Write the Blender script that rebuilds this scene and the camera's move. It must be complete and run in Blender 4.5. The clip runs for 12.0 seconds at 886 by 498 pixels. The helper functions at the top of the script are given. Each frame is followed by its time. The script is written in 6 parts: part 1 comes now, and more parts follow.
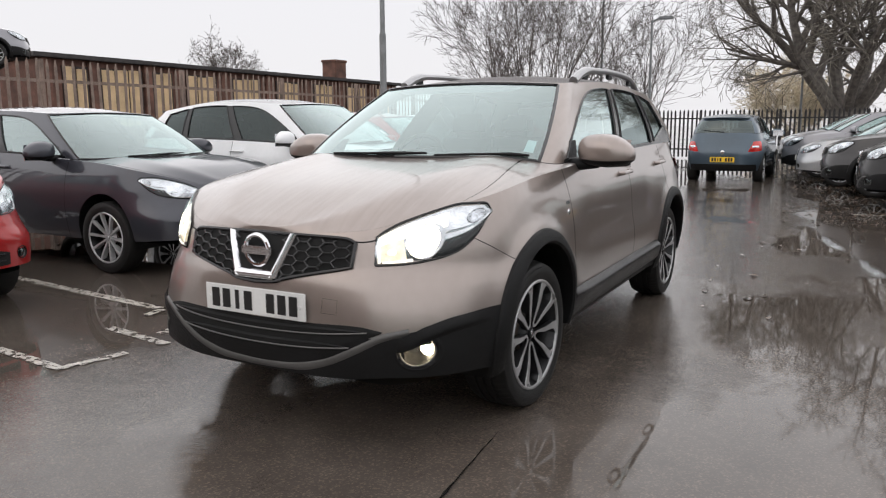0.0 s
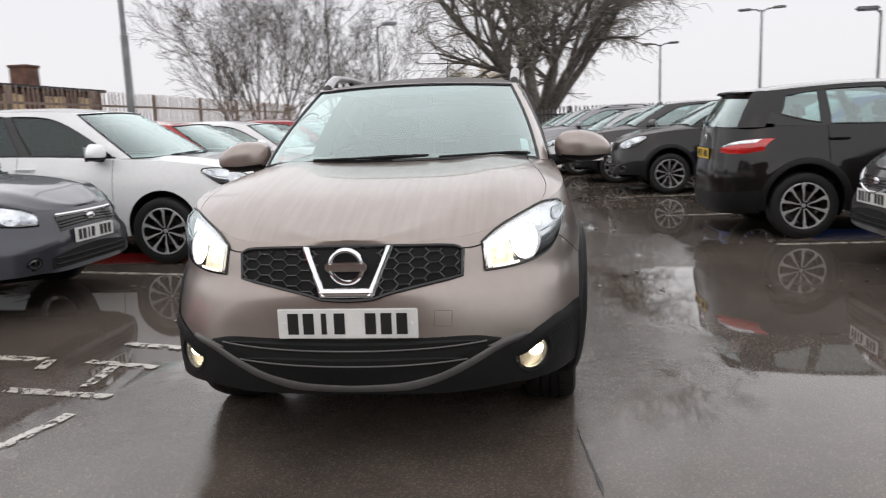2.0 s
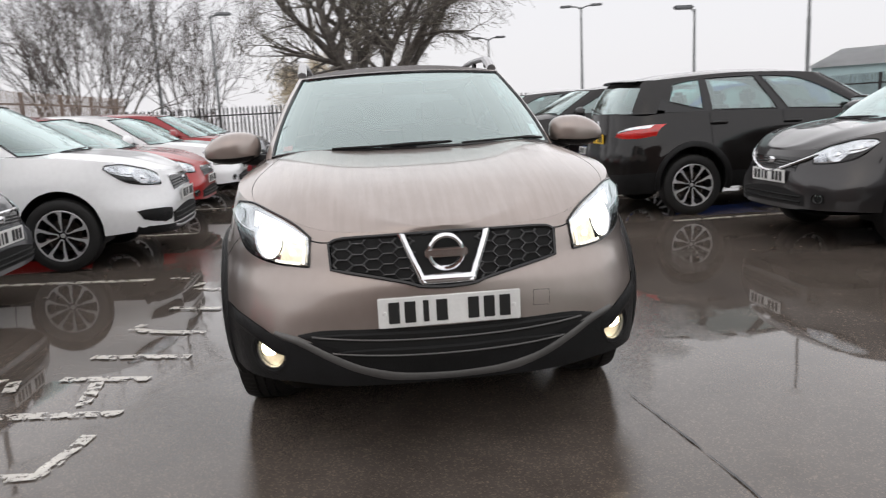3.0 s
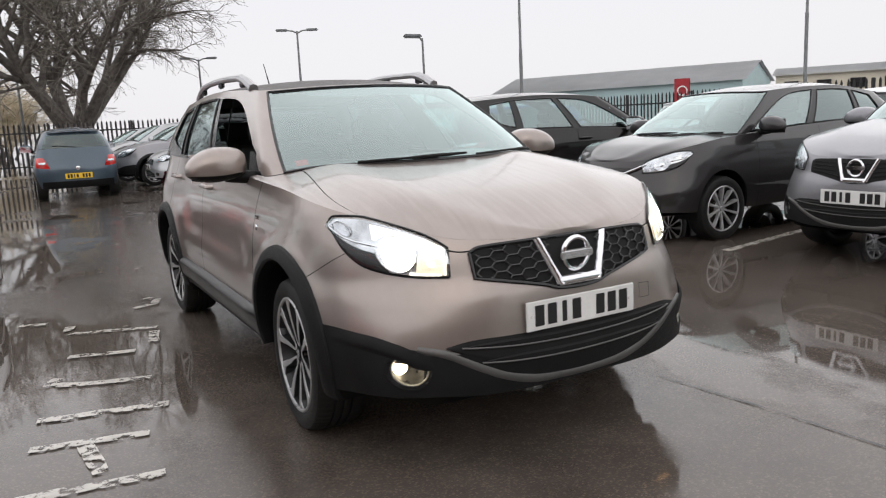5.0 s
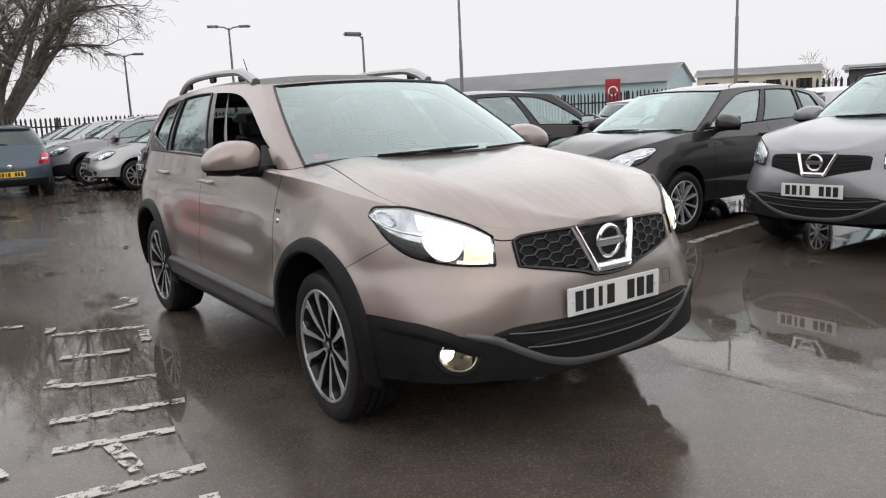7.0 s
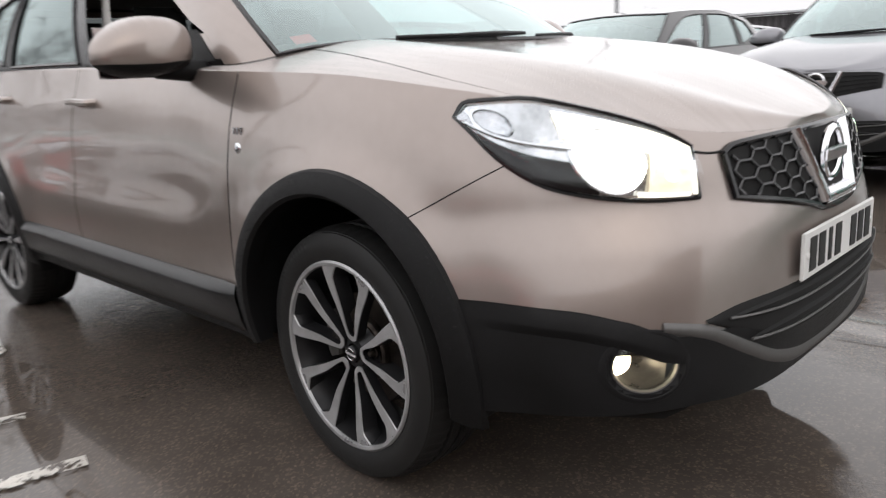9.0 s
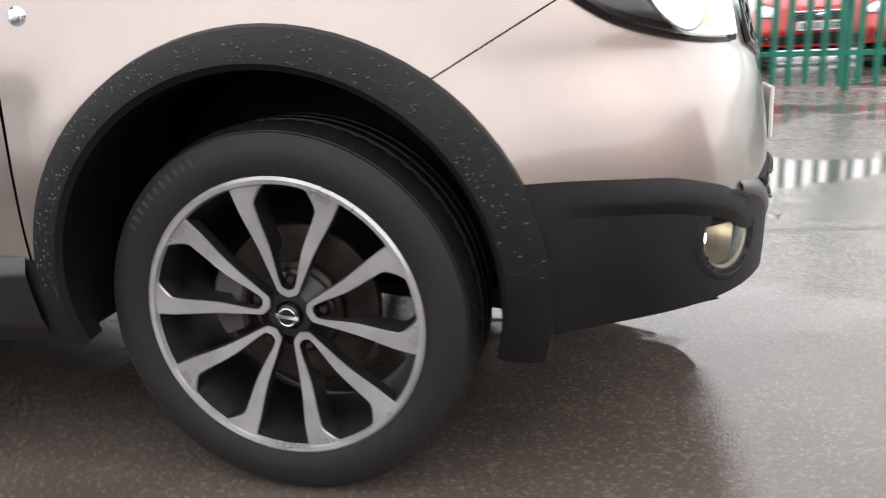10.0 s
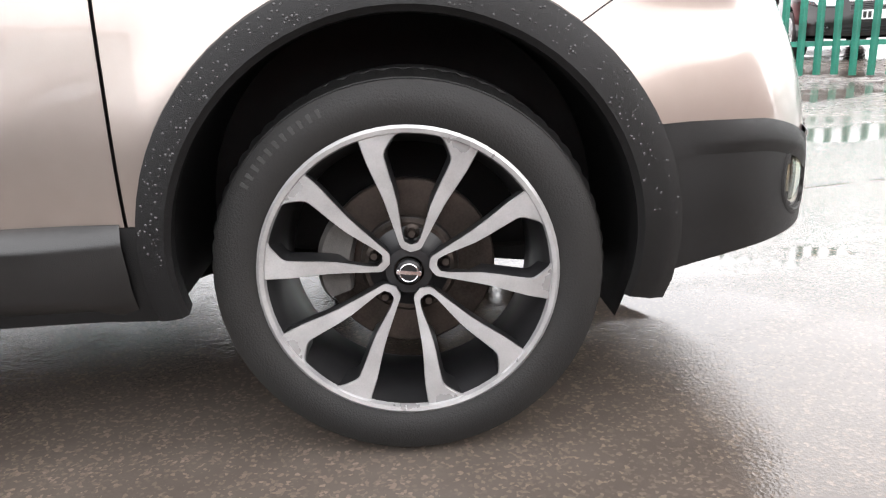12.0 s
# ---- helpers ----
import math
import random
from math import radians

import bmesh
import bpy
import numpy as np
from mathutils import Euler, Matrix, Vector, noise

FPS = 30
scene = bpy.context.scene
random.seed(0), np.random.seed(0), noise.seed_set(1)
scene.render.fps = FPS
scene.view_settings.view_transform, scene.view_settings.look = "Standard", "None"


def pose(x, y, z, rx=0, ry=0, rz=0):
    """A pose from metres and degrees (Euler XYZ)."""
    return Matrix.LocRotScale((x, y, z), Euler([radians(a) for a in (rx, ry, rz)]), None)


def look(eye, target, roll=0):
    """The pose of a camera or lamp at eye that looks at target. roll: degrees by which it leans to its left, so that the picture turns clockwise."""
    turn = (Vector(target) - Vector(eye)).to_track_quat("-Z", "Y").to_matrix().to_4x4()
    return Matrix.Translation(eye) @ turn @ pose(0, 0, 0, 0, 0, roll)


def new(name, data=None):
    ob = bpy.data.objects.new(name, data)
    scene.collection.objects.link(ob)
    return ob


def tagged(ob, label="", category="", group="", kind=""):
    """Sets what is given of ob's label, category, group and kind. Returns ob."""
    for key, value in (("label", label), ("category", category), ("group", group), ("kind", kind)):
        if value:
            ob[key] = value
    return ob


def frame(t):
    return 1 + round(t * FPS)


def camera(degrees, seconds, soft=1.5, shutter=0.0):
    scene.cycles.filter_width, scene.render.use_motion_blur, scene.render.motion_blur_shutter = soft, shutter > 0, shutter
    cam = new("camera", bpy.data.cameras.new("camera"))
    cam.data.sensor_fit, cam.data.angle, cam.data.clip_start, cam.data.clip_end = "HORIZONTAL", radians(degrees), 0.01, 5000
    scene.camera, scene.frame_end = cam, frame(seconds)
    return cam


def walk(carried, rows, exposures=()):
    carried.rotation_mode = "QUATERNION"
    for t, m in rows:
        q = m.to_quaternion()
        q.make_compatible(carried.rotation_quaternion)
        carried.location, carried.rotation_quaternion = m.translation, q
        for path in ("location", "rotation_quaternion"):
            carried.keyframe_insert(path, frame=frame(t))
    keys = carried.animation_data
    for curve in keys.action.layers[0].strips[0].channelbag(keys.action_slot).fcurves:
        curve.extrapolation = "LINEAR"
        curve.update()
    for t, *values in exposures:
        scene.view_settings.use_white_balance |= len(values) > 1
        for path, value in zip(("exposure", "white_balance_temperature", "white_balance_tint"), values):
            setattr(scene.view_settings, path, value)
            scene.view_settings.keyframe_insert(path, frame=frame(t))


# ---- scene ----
cam = camera(60.7, 12.0, soft=1.15, shutter=0.4)
PATH = [
    (0, (2.084, -3.124, 1.271), (1.135, -1.393, 0.95), -0.3),
    (0.5, (1.878, -3.249, 1.261), (1.0, -1.48, 0.945), -1.0),
    (1, (1.546, -3.337, 1.267), (0.86, -1.495, 0.9), -0.5),
    (1.5, (1.158, -3.396, 1.288), (0.64, -1.496, 0.939), -1.0),
    (2, (0.676, -3.506, 1.284), (0.439, -1.547, 0.959), -2.2),
    (2.5, (0.211, -3.489, 1.257), (0.174, -1.52, 0.905), -3.4),
    (3, (-0.308, -3.532, 1.29), (-0.09, -1.577, 0.929), -2.9),
    (3.2, (-0.526, -3.538, 1.325), (-0.203, -1.596, 0.972), -2.5),
    (4.8, (-1.737, -3.149, 1.308), (-0.788, -1.42, 0.976), -2.2),
    (5, (-1.812, -3.079, 1.31), (-0.85, -1.358, 0.971), -2.8),
    (5.5, (-2.001, -2.995, 1.307), (-0.936, -1.338, 0.959), -3.6),
    (6, (-2.196, -2.946, 1.313), (-1.048, -1.348, 0.957), -4.5),
    (6.5, (-2.218, -2.918, 1.308), (-1.106, -1.293, 0.958), -4.4),
    (7, (-2.214, -2.918, 1.305), (-1.096, -1.297, 0.956), -2.6),
    (7.2, (-2.212, -2.901, 1.3), (-1.096, -1.278, 0.95), -2.3),
    (8.8, (-1.961, -1.661, 1.097), (-0.663, -0.216, 0.622), -3.3),
    (9, (-1.967, -1.459, 1.037), (-0.577, -0.098, 0.572), -3.3),
    (9.5, (-1.96, -0.956, 0.92), (-0.31, -0.014, 0.296), -3.7),
    (9.7, (-1.953, -0.786, 0.84), (-0.199, -0.067, 0.204), -1.4),
    (10, (-1.984, -0.502, 0.796), (-0.099, -0.134, 0.238), -3.6),
    (10.5, (-2.007, -0.144, 0.739), (-0.093, -0.027, 0.172), -4.2),
    (11, (-2.035, -0.015, 0.743), (-0.116, -0.053, 0.181), -2.3),
    (11.5, (-2.045, 0.003, 0.740), (-0.128, -0.101, 0.179), -2.2),
    (12, (-2.046, 0.009, 0.737), (-0.133, -0.093, 0.162), -3.0),
]
walk(cam, [(t, look(eye, target, roll)) for t, eye, target, roll in PATH], [(0, 0.74), (7.2, 0.74), (9.0, 0.92), (9.5, 1.25), (10.0, 1.8), (10.5, 2.25), (11.0, 2.52), (12.0, 2.54)])

# ---- world and light ----
import functools

world = bpy.data.worlds.new("overcast_sky")
scene.world = world
world.use_nodes = True
wn, wl = world.node_tree.nodes, world.node_tree.links
wn.clear()
sky = wn.new("ShaderNodeTexSky")
sky.sky_type, sky.sun_disc = "NISHITA", False
sky.sun_elevation, sky.sun_rotation = radians(38), radians(200)
sky.air_density, sky.dust_density = 1.0, 4.0
veil = wn.new("ShaderNodeMix")
veil.data_type = "RGBA"
veil.inputs[0].default_value = 0.93
veil.inputs[7].default_value = (5.55, 5.46, 5.62, 1)
back = wn.new("ShaderNodeBackground")
back.inputs[1].default_value = 0.1
wout = wn.new("ShaderNodeOutputWorld")
wl.new(sky.outputs[0], veil.inputs[6])
wl.new(veil.outputs[2], back.inputs[0])
wl.new(back.outputs[0], wout.inputs[0])

sun = new("sun", bpy.data.lights.new("sun", "SUN"))
sun.data.energy, sun.data.angle, sun.data.color = 0.95, radians(165), (1.0, 0.98, 0.97)
sun.matrix_world = look((0.5, -1, 30), (0, 0, 0))


# ---- materials ----
def mat(name, color, rough=0.5, metal=0.0, vary=0.12, scale=6.0, bump=0.0, bscale=120.0, coat=0.0, rvary=0.08, color2=None, emit=0.0, spec=0.5):
    """A principled surface with variation at two scales, in object space."""
    m = bpy.data.materials.new(name)
    m.use_nodes = True
    n, l = m.node_tree.nodes, m.node_tree.links
    p = n["Principled BSDF"]
    p.inputs["Roughness"].default_value, p.inputs["Metallic"].default_value = rough, metal
    p.inputs["Coat Weight"].default_value, p.inputs["Coat Roughness"].default_value = coat, 0.03
    p.inputs["Specular IOR Level"].default_value = spec
    tc = n.new("ShaderNodeTexCoord")
    big, small = n.new("ShaderNodeTexNoise"), n.new("ShaderNodeTexNoise")
    big.inputs["Scale"].default_value, big.inputs["Detail"].default_value = scale, 5
    small.inputs["Scale"].default_value, small.inputs["Detail"].default_value = scale * 17, 3
    l.new(tc.outputs["Object"], big.inputs["Vector"])
    l.new(tc.outputs["Object"], small.inputs["Vector"])
    add = n.new("ShaderNodeMath")
    add.operation = "MULTIPLY_ADD"
    add.inputs[1].default_value = 0.35
    l.new(small.outputs[0], add.inputs[0])
    l.new(big.outputs[0], add.inputs[2])
    ramp = n.new("ShaderNodeValToRGB")
    c = Vector(color)
    c2 = Vector(color2) if color2 else c * (1 - 2 * vary)
    c1 = c * (1 + vary)
    ramp.color_ramp.elements[0].position, ramp.color_ramp.elements[1].position = 0.42, 0.92
    ramp.color_ramp.elements[0].color = (*c2, 1)
    ramp.color_ramp.elements[1].color = (*[min(v, 1) for v in c1], 1)
    l.new(add.outputs[0], ramp.inputs[0])
    l.new(ramp.outputs[0], p.inputs["Base Color"])
    rr = n.new("ShaderNodeMapRange")
    rr.inputs[3].default_value, rr.inputs[4].default_value = max(0.0, rough - rvary), min(1.0, rough + rvary)
    l.new(big.outputs[0], rr.inputs[0])
    l.new(rr.outputs[0], p.inputs["Roughness"])
    if bump:
        b, bn = n.new("ShaderNodeBump"), n.new("ShaderNodeTexNoise")
        bn.inputs["Scale"].default_value, bn.inputs["Detail"].default_value = bscale, 4
        l.new(tc.outputs["Object"], bn.inputs["Vector"])
        b.inputs["Strength"].default_value, b.inputs["Distance"].default_value = bump, 0.01
        l.new(bn.outputs[0], b.inputs["Height"])
        l.new(b.outputs[0], p.inputs["Normal"])
    if emit:
        p.inputs["Emission Color"].default_value, p.inputs["Emission Strength"].default_value = (*color, 1), emit
    return m


def glass_mat(name, tint, gloss=0.1, power=3.0):
    m = bpy.data.materials.new(name)
    m.use_nodes = True
    n, l = m.node_tree.nodes, m.node_tree.links
    n.clear()
    out, mix = n.new("ShaderNodeOutputMaterial"), n.new("ShaderNodeMixShader")
    tr, gl, lw = n.new("ShaderNodeBsdfTransparent"), n.new("ShaderNodeBsdfGlossy"), n.new("ShaderNodeLayerWeight")
    tr.inputs[0].default_value = (*tint, 1)
    gl.inputs[0].default_value, gl.inputs["Roughness"].default_value = (0.84, 0.97, 0.96, 1), 0.03
    lw.inputs[0].default_value = 0.5
    pw, ma = n.new("ShaderNodeMath"), n.new("ShaderNodeMath")
    pw.operation, ma.operation = "POWER", "MULTIPLY_ADD"
    pw.inputs[1].default_value = power
    ma.inputs[1].default_value, ma.inputs[2].default_value = 1 - gloss, gloss
    l.new(lw.outputs["Facing"], pw.inputs[0])
    l.new(pw.outputs[0], ma.inputs[0])
    l.new(ma.outputs[0], mix.inputs[0])
    l.new(tr.outputs[0], mix.inputs[1])
    l.new(gl.outputs[0], mix.inputs[2])
    l.new(mix.outputs[0], out.inputs[0])
    return m


def paint(name, color, metal=0.5, rough=0.32):
    return mat(name, color, rough, metal, vary=0.05, scale=1.4, coat=0.9, rvary=0.05, bump=0.015, bscale=260, spec=0.15)


def wet_paint(m):
    """Beads and runs of rain water as fine relief on a painted panel."""
    n, l = m.node_tree.nodes, m.node_tree.links
    p = n["Principled BSDF"]
    tc = n.new("ShaderNodeTexCoord")
    bead = n.new("ShaderNodeTexVoronoi")
    bead.inputs["Scale"].default_value = 85
    l.new(tc.outputs["Object"], bead.inputs["Vector"])
    cut = n.new("ShaderNodeMapRange")
    cut.inputs[1].default_value, cut.inputs[2].default_value, cut.inputs[3].default_value, cut.inputs[4].default_value = 0.12, 0.34, 1.0, 0.0
    l.new(bead.outputs["Distance"], cut.inputs[0])
    mp = n.new("ShaderNodeMapping")
    mp.inputs["Scale"].default_value = (38, 3.2, 3.0)
    l.new(tc.outputs["Object"], mp.inputs[0])
    run = n.new("ShaderNodeTexNoise")
    run.inputs["Scale"].default_value, run.inputs["Detail"].default_value = 1.0, 4
    l.new(mp.outputs[0], run.inputs["Vector"])
    sm = n.new("ShaderNodeMath")
    sm.operation = "MULTIPLY_ADD"
    sm.inputs[1].default_value = 0.7
    l.new(run.outputs[0], sm.inputs[0])
    l.new(cut.outputs[0], sm.inputs[2])
    b = n.new("ShaderNodeBump")
    b.inputs["Distance"].default_value = 0.004
    l.new(sm.outputs[0], b.inputs["Height"])
    l.new(b.outputs[0], p.inputs["Coat Normal"])
    tone, old = n.new("ShaderNodeMix"), p.inputs["Base Color"].links[0].from_socket
    tone.data_type, tone.blend_type = "RGBA", "MULTIPLY"
    tone.inputs[0].default_value = 1.0
    damp = n.new("ShaderNodeValToRGB")
    damp.color_ramp.elements[0].position, damp.color_ramp.elements[1].position = 0.42, 0.60
    damp.color_ramp.elements[0].color, damp.color_ramp.elements[1].color = (0.93, 0.93, 0.93, 1), (1.03, 1.03, 1.03, 1)
    sep, flat = n.new("ShaderNodeSeparateXYZ"), n.new("ShaderNodeMapRange")
    flat.inputs[1].default_value, flat.inputs[2].default_value, flat.inputs[3].default_value = 0.45, 0.9, 0.10
    l.new(tc.outputs["Normal"], sep.inputs[0])
    l.new(sep.outputs[2], flat.inputs[0])
    l.new(flat.outputs[0], tone.inputs[0])
    wetness = n.new("ShaderNodeMath")
    wetness.operation = "MULTIPLY"
    wetness.inputs[1].default_value = 0.25
    l.new(flat.outputs[0], wetness.inputs[0])
    l.new(wetness.outputs[0], b.inputs["Strength"])
    l.new(run.outputs[0], damp.inputs[0])
    l.new(old, tone.inputs[6])
    l.new(damp.outputs[0], tone.inputs[7])
    l.new(tone.outputs[2], p.inputs["Base Color"])
    return m


M_PLASTIC = mat("black_plastic", (0.008, 0.008, 0.0085), 0.45, vary=0.25, bump=0.25, bscale=700, color2=(0.005, 0.005, 0.005), spec=0.2)
M_GLOSSBLACK = mat("gloss_black", (0.008, 0.008, 0.009), 0.15, vary=0.2)
M_DARK = mat("dark_void", (0.006, 0.006, 0.006), 0.9, vary=0.2)
M_RUBBER = mat("tyre_rubber", (0.009, 0.009, 0.009), 0.55, vary=0.3, bump=0.2, bscale=300, color2=(0.014, 0.0135, 0.013), spec=0.33)
M_RUBBERMARK = mat("sidewall_mark", (0.03, 0.03, 0.03), 0.5)
M_CHROME = mat("chrome", (0.75, 0.75, 0.77), 0.08, 1.0, vary=0.05, rvary=0.04)
M_ALLOY = mat("machined_alloy", (0.42, 0.42, 0.425), 0.30, 0.55, vary=0.12, scale=20)
M_SILVERALLOY = mat("silver_alloy", (0.55, 0.55, 0.56), 0.32, 0.45, vary=0.1, scale=20)
M_SILL = mat("sill_plastic", (0.013, 0.013, 0.0135), 0.32, vary=0.25, bump=0.12, bscale=500, spec=0.5)
M_ALLOYDARK = mat("dark_alloy", (0.02, 0.02, 0.0215), 0.35, 0.4, vary=0.2, scale=20)
M_CALIPER = mat("brake_caliper_iron", (0.10, 0.095, 0.09), 0.55, 0.4, vary=0.3, scale=25)
M_HONEYCOMB = mat("grille_plastic", (0.035, 0.035, 0.036), 0.28, vary=0.15)
M_STEEL = mat("brake_steel", (0.065, 0.053, 0.046), 0.45, 0.8, vary=0.35, scale=15)
M_SILVERTRIM = mat("silver_trim", (0.45, 0.45, 0.46), 0.35, 0.7, vary=0.1)
M_GREYTRIM = mat("grey_lip", (0.10, 0.097, 0.094), 0.42, 0.3, vary=0.12)
M_SEAT = mat("seat_fabric", (0.035, 0.034, 0.034), 0.85, vary=0.3, bump=0.3, bscale=500)
M_TRIMGREY = mat("cabin_trim", (0.22, 0.215, 0.205), 0.7, vary=0.15)
M_HEADLINER = mat("headlining", (0.42, 0.41, 0.39), 0.9, vary=0.08)
M_WHITEPLATE = mat("plate_white", (0.78, 0.78, 0.76), 0.35, vary=0.05, color2=(0.66, 0.66, 0.65))
M_YELLOWPLATE = mat("plate_yellow", (0.85, 0.55, 0.03), 0.35, vary=0.06)
M_INK = mat("plate_ink", (0.012, 0.012, 0.012), 0.5)
M_LAMPRED = mat("lamp_red", (0.55, 0.015, 0.012), 0.12, vary=0.2, coat=1)
M_LAMPCLEAR = mat("lamp_reflector", (0.72, 0.73, 0.75), 0.14, 0.9, vary=0.25, scale=9)
M_LENS = glass_mat("lamp_lens", (0.97, 0.98, 0.99), 0.06, 4)
M_GLASS = glass_mat("car_glass", (0.55, 0.71, 0.70), 0.21, 2.4)
M_PRIVACY = glass_mat("privacy_glass", (0.10, 0.11, 0.11), 0.10, 2.6)
M_TINTED = glass_mat("dark_rear_glass", (0.10, 0.11, 0.11), 0.05, 3.6)
M_BEAM = mat("lit_bulb", (1.0, 0.9, 0.72), 0.3, emit=5.0)
M_FOGBEAM = mat("lit_fog_bulb", (1.0, 0.84, 0.56), 0.3, emit=14.0)
# emissive stand-ins for bulb light on the headlamp reflectors
M_INNER = mat("lit_position_lamp", (1.0, 0.84, 0.60), 0.3, vary=0.3, scale=30, emit=0.45)
M_GLOW = mat("lit_side_bulb", (1.0, 0.94, 0.82), 0.3, emit=0.62)
M_ROOFGLASS = mat("wet_roof_glass", (0.055, 0.046, 0.042), 0.4, vary=0.3, scale=14, bump=0.3, bscale=90, spec=0.12)
M_FOGBOWL = mat("fog_reflector", (0.05, 0.047, 0.045), 0.3, 0.5, vary=0.3, scale=30)
M_LAMPFACET = mat("lamp_facets", (0.62, 0.63, 0.66), 0.18, 0.85, vary=0.3, scale=18, bump=0.5, bscale=70)
# amber emission that imitates the warm glow round the fog bulb
M_FOGHALO = mat("lit_fog_rim", (1.0, 0.5, 0.16), 0.3, emit=0.9)
M_SHADE = mat("sensor_shade", (0.16, 0.135, 0.145), 0.9, vary=0.15)
M_PILLAR = mat("pillar_trim", (0.42, 0.41, 0.39), 0.8, vary=0.08)
M_PAINT_BROWN = wet_paint(paint("mocha_metallic_paint", (0.33, 0.282, 0.258), 0.66, 0.30))


# ---- building helpers ----
def link(name, bm, material, parent=None, smooth=True):
    me = bpy.data.meshes.new(name)
    bm.normal_update()
    bm.to_mesh(me)
    bm.free()
    me.materials.append(material)
    if smooth:
        for p in me.polygons:
            p.use_smooth = True
        me.set_sharp_from_angle(angle=radians(38))
    ob = new(name, me)
    if parent:
        ob.parent = parent
    return ob


def part(name, bm, material, parent, label="", smooth=True):
    ob = link(name, bm, material, parent, smooth)
    return tagged(ob, label=label) if label else ob


def thing(name, label, category, group="", m=None, kind=""):
    ob = new(name)
    ob.empty_display_size = 0.2
    if m:
        ob.matrix_world = m
    return tagged(ob, label, category, group, kind)


def grid(bm, rows, flip=False):
    """Quads over a grid of points, rows x columns."""
    vs = [[bm.verts.new(p) for p in r] for r in rows]
    for a, b in zip(vs, vs[1:]):
        for k in range(len(a) - 1):
            q = (a[k], a[k + 1], b[k + 1], b[k])
            bm.faces.new(q[::-1] if flip else q)
    return vs


def both(bm, rows):
    """The grid and its mirror image across x = 0."""
    grid(bm, rows)
    grid(bm, [[(-p[0], p[1], p[2]) for p in r] for r in rows], True)


def weld(bm, d=0.0005):
    bmesh.ops.remove_doubles(bm, verts=bm.verts, dist=d)
    bmesh.ops.dissolve_degenerate(bm, edges=bm.edges, dist=0.0002)
    return bm


def box(bm, c, s, bev=0.0, rot=None):
    r = bmesh.ops.create_cube(bm, size=1)
    m = Matrix.Translation(c) @ (rot or Matrix()) @ Matrix.Diagonal((*s, 1))
    bmesh.ops.transform(bm, matrix=m, verts=r["verts"])
    if bev:
        bmesh.ops.bevel(bm, geom=list({e for v in r["verts"] for e in v.link_edges}), offset=bev, segments=2, affect="EDGES")


def rod(bm, a, b, r0, r1=None, seg=10):
    a, b = Vector(a), Vector(b)
    d = b - a
    m = Matrix.Translation((a + b) / 2) @ d.to_track_quat("Z", "Y").to_matrix().to_4x4()
    bmesh.ops.create_cone(bm, cap_ends=True, segments=seg, radius1=r0, radius2=r0 if r1 is None else r1, depth=d.length, matrix=m)


def tube(bm, pts, r, seg=8, cap=True):
    """A round bar along points; r a number or one for each point."""
    pts = [Vector(p) for p in pts]
    rs = r if isinstance(r, (list, tuple)) else [r] * len(pts)
    rings = []
    side = None
    for k, p in enumerate(pts):
        d = (pts[min(k + 1, len(pts) - 1)] - pts[max(k - 1, 0)]).normalized()
        if side is None:
            side = d.orthogonal().normalized()
        side = (side - d * side.dot(d)).normalized()
        up = d.cross(side)
        rings.append([bm.verts.new(p + rs[k] * (math.cos(a) * side + math.sin(a) * up)) for a in (2 * math.pi * j / seg for j in range(seg))])
    for a, b in zip(rings, rings[1:]):
        for j in range(seg):
            bm.faces.new((a[j], a[(j + 1) % seg], b[(j + 1) % seg], b[j]))
    if cap and seg > 2:
        bm.faces.new(rings[0][::-1]), bm.faces.new(rings[-1])


def revolve(bm, prof, seg=48, closed=False):
    """Revolves (radius, x) points round the x axis."""
    rows = [[(x, r * math.sin(2 * math.pi * k / seg), r * math.cos(2 * math.pi * k / seg)) for k in range(seg)] for r, x in prof]
    vs = [[bm.verts.new(p) for p in row] for row in rows]
    pairs = list(zip(vs, vs[1:])) + ([(vs[-1], vs[0])] if closed else [])
    for a, b in pairs:
        for k in range(seg):
            bm.faces.new((a[k], b[k], b[(k + 1) % seg], a[(k + 1) % seg]))


def spline(knots):
    """A smooth function through (t, value) knots, flat beyond the ends."""
    ts, vs = np.array(knots, float).T
    d = np.diff(vs) / np.diff(ts)
    tan = np.r_[d[0], [0 if a * b <= 0 else 2 * a * b / (a + b) for a, b in zip(d, d[1:])], d[-1]]

    ts, vs, tan = ts.tolist(), vs.tolist(), tan.tolist()

    def f(t):
        t = min(max(t, ts[0]), ts[-1])
        k = 0
        while k < len(ts) - 2 and t >= ts[k + 1]:
            k += 1
        h = ts[k + 1] - ts[k]
        s = (t - ts[k]) / h
        return float(vs[k] * (1 + 2 * s) * (1 - s) ** 2 + h * tan[k] * s * (1 - s) ** 2 + vs[k + 1] * s * s * (3 - 2 * s) + h * tan[k + 1] * s * s * (s - 1))

    return f


# ---- cars ----
def lerp(a, b, t):
    return a + (b - a) * t


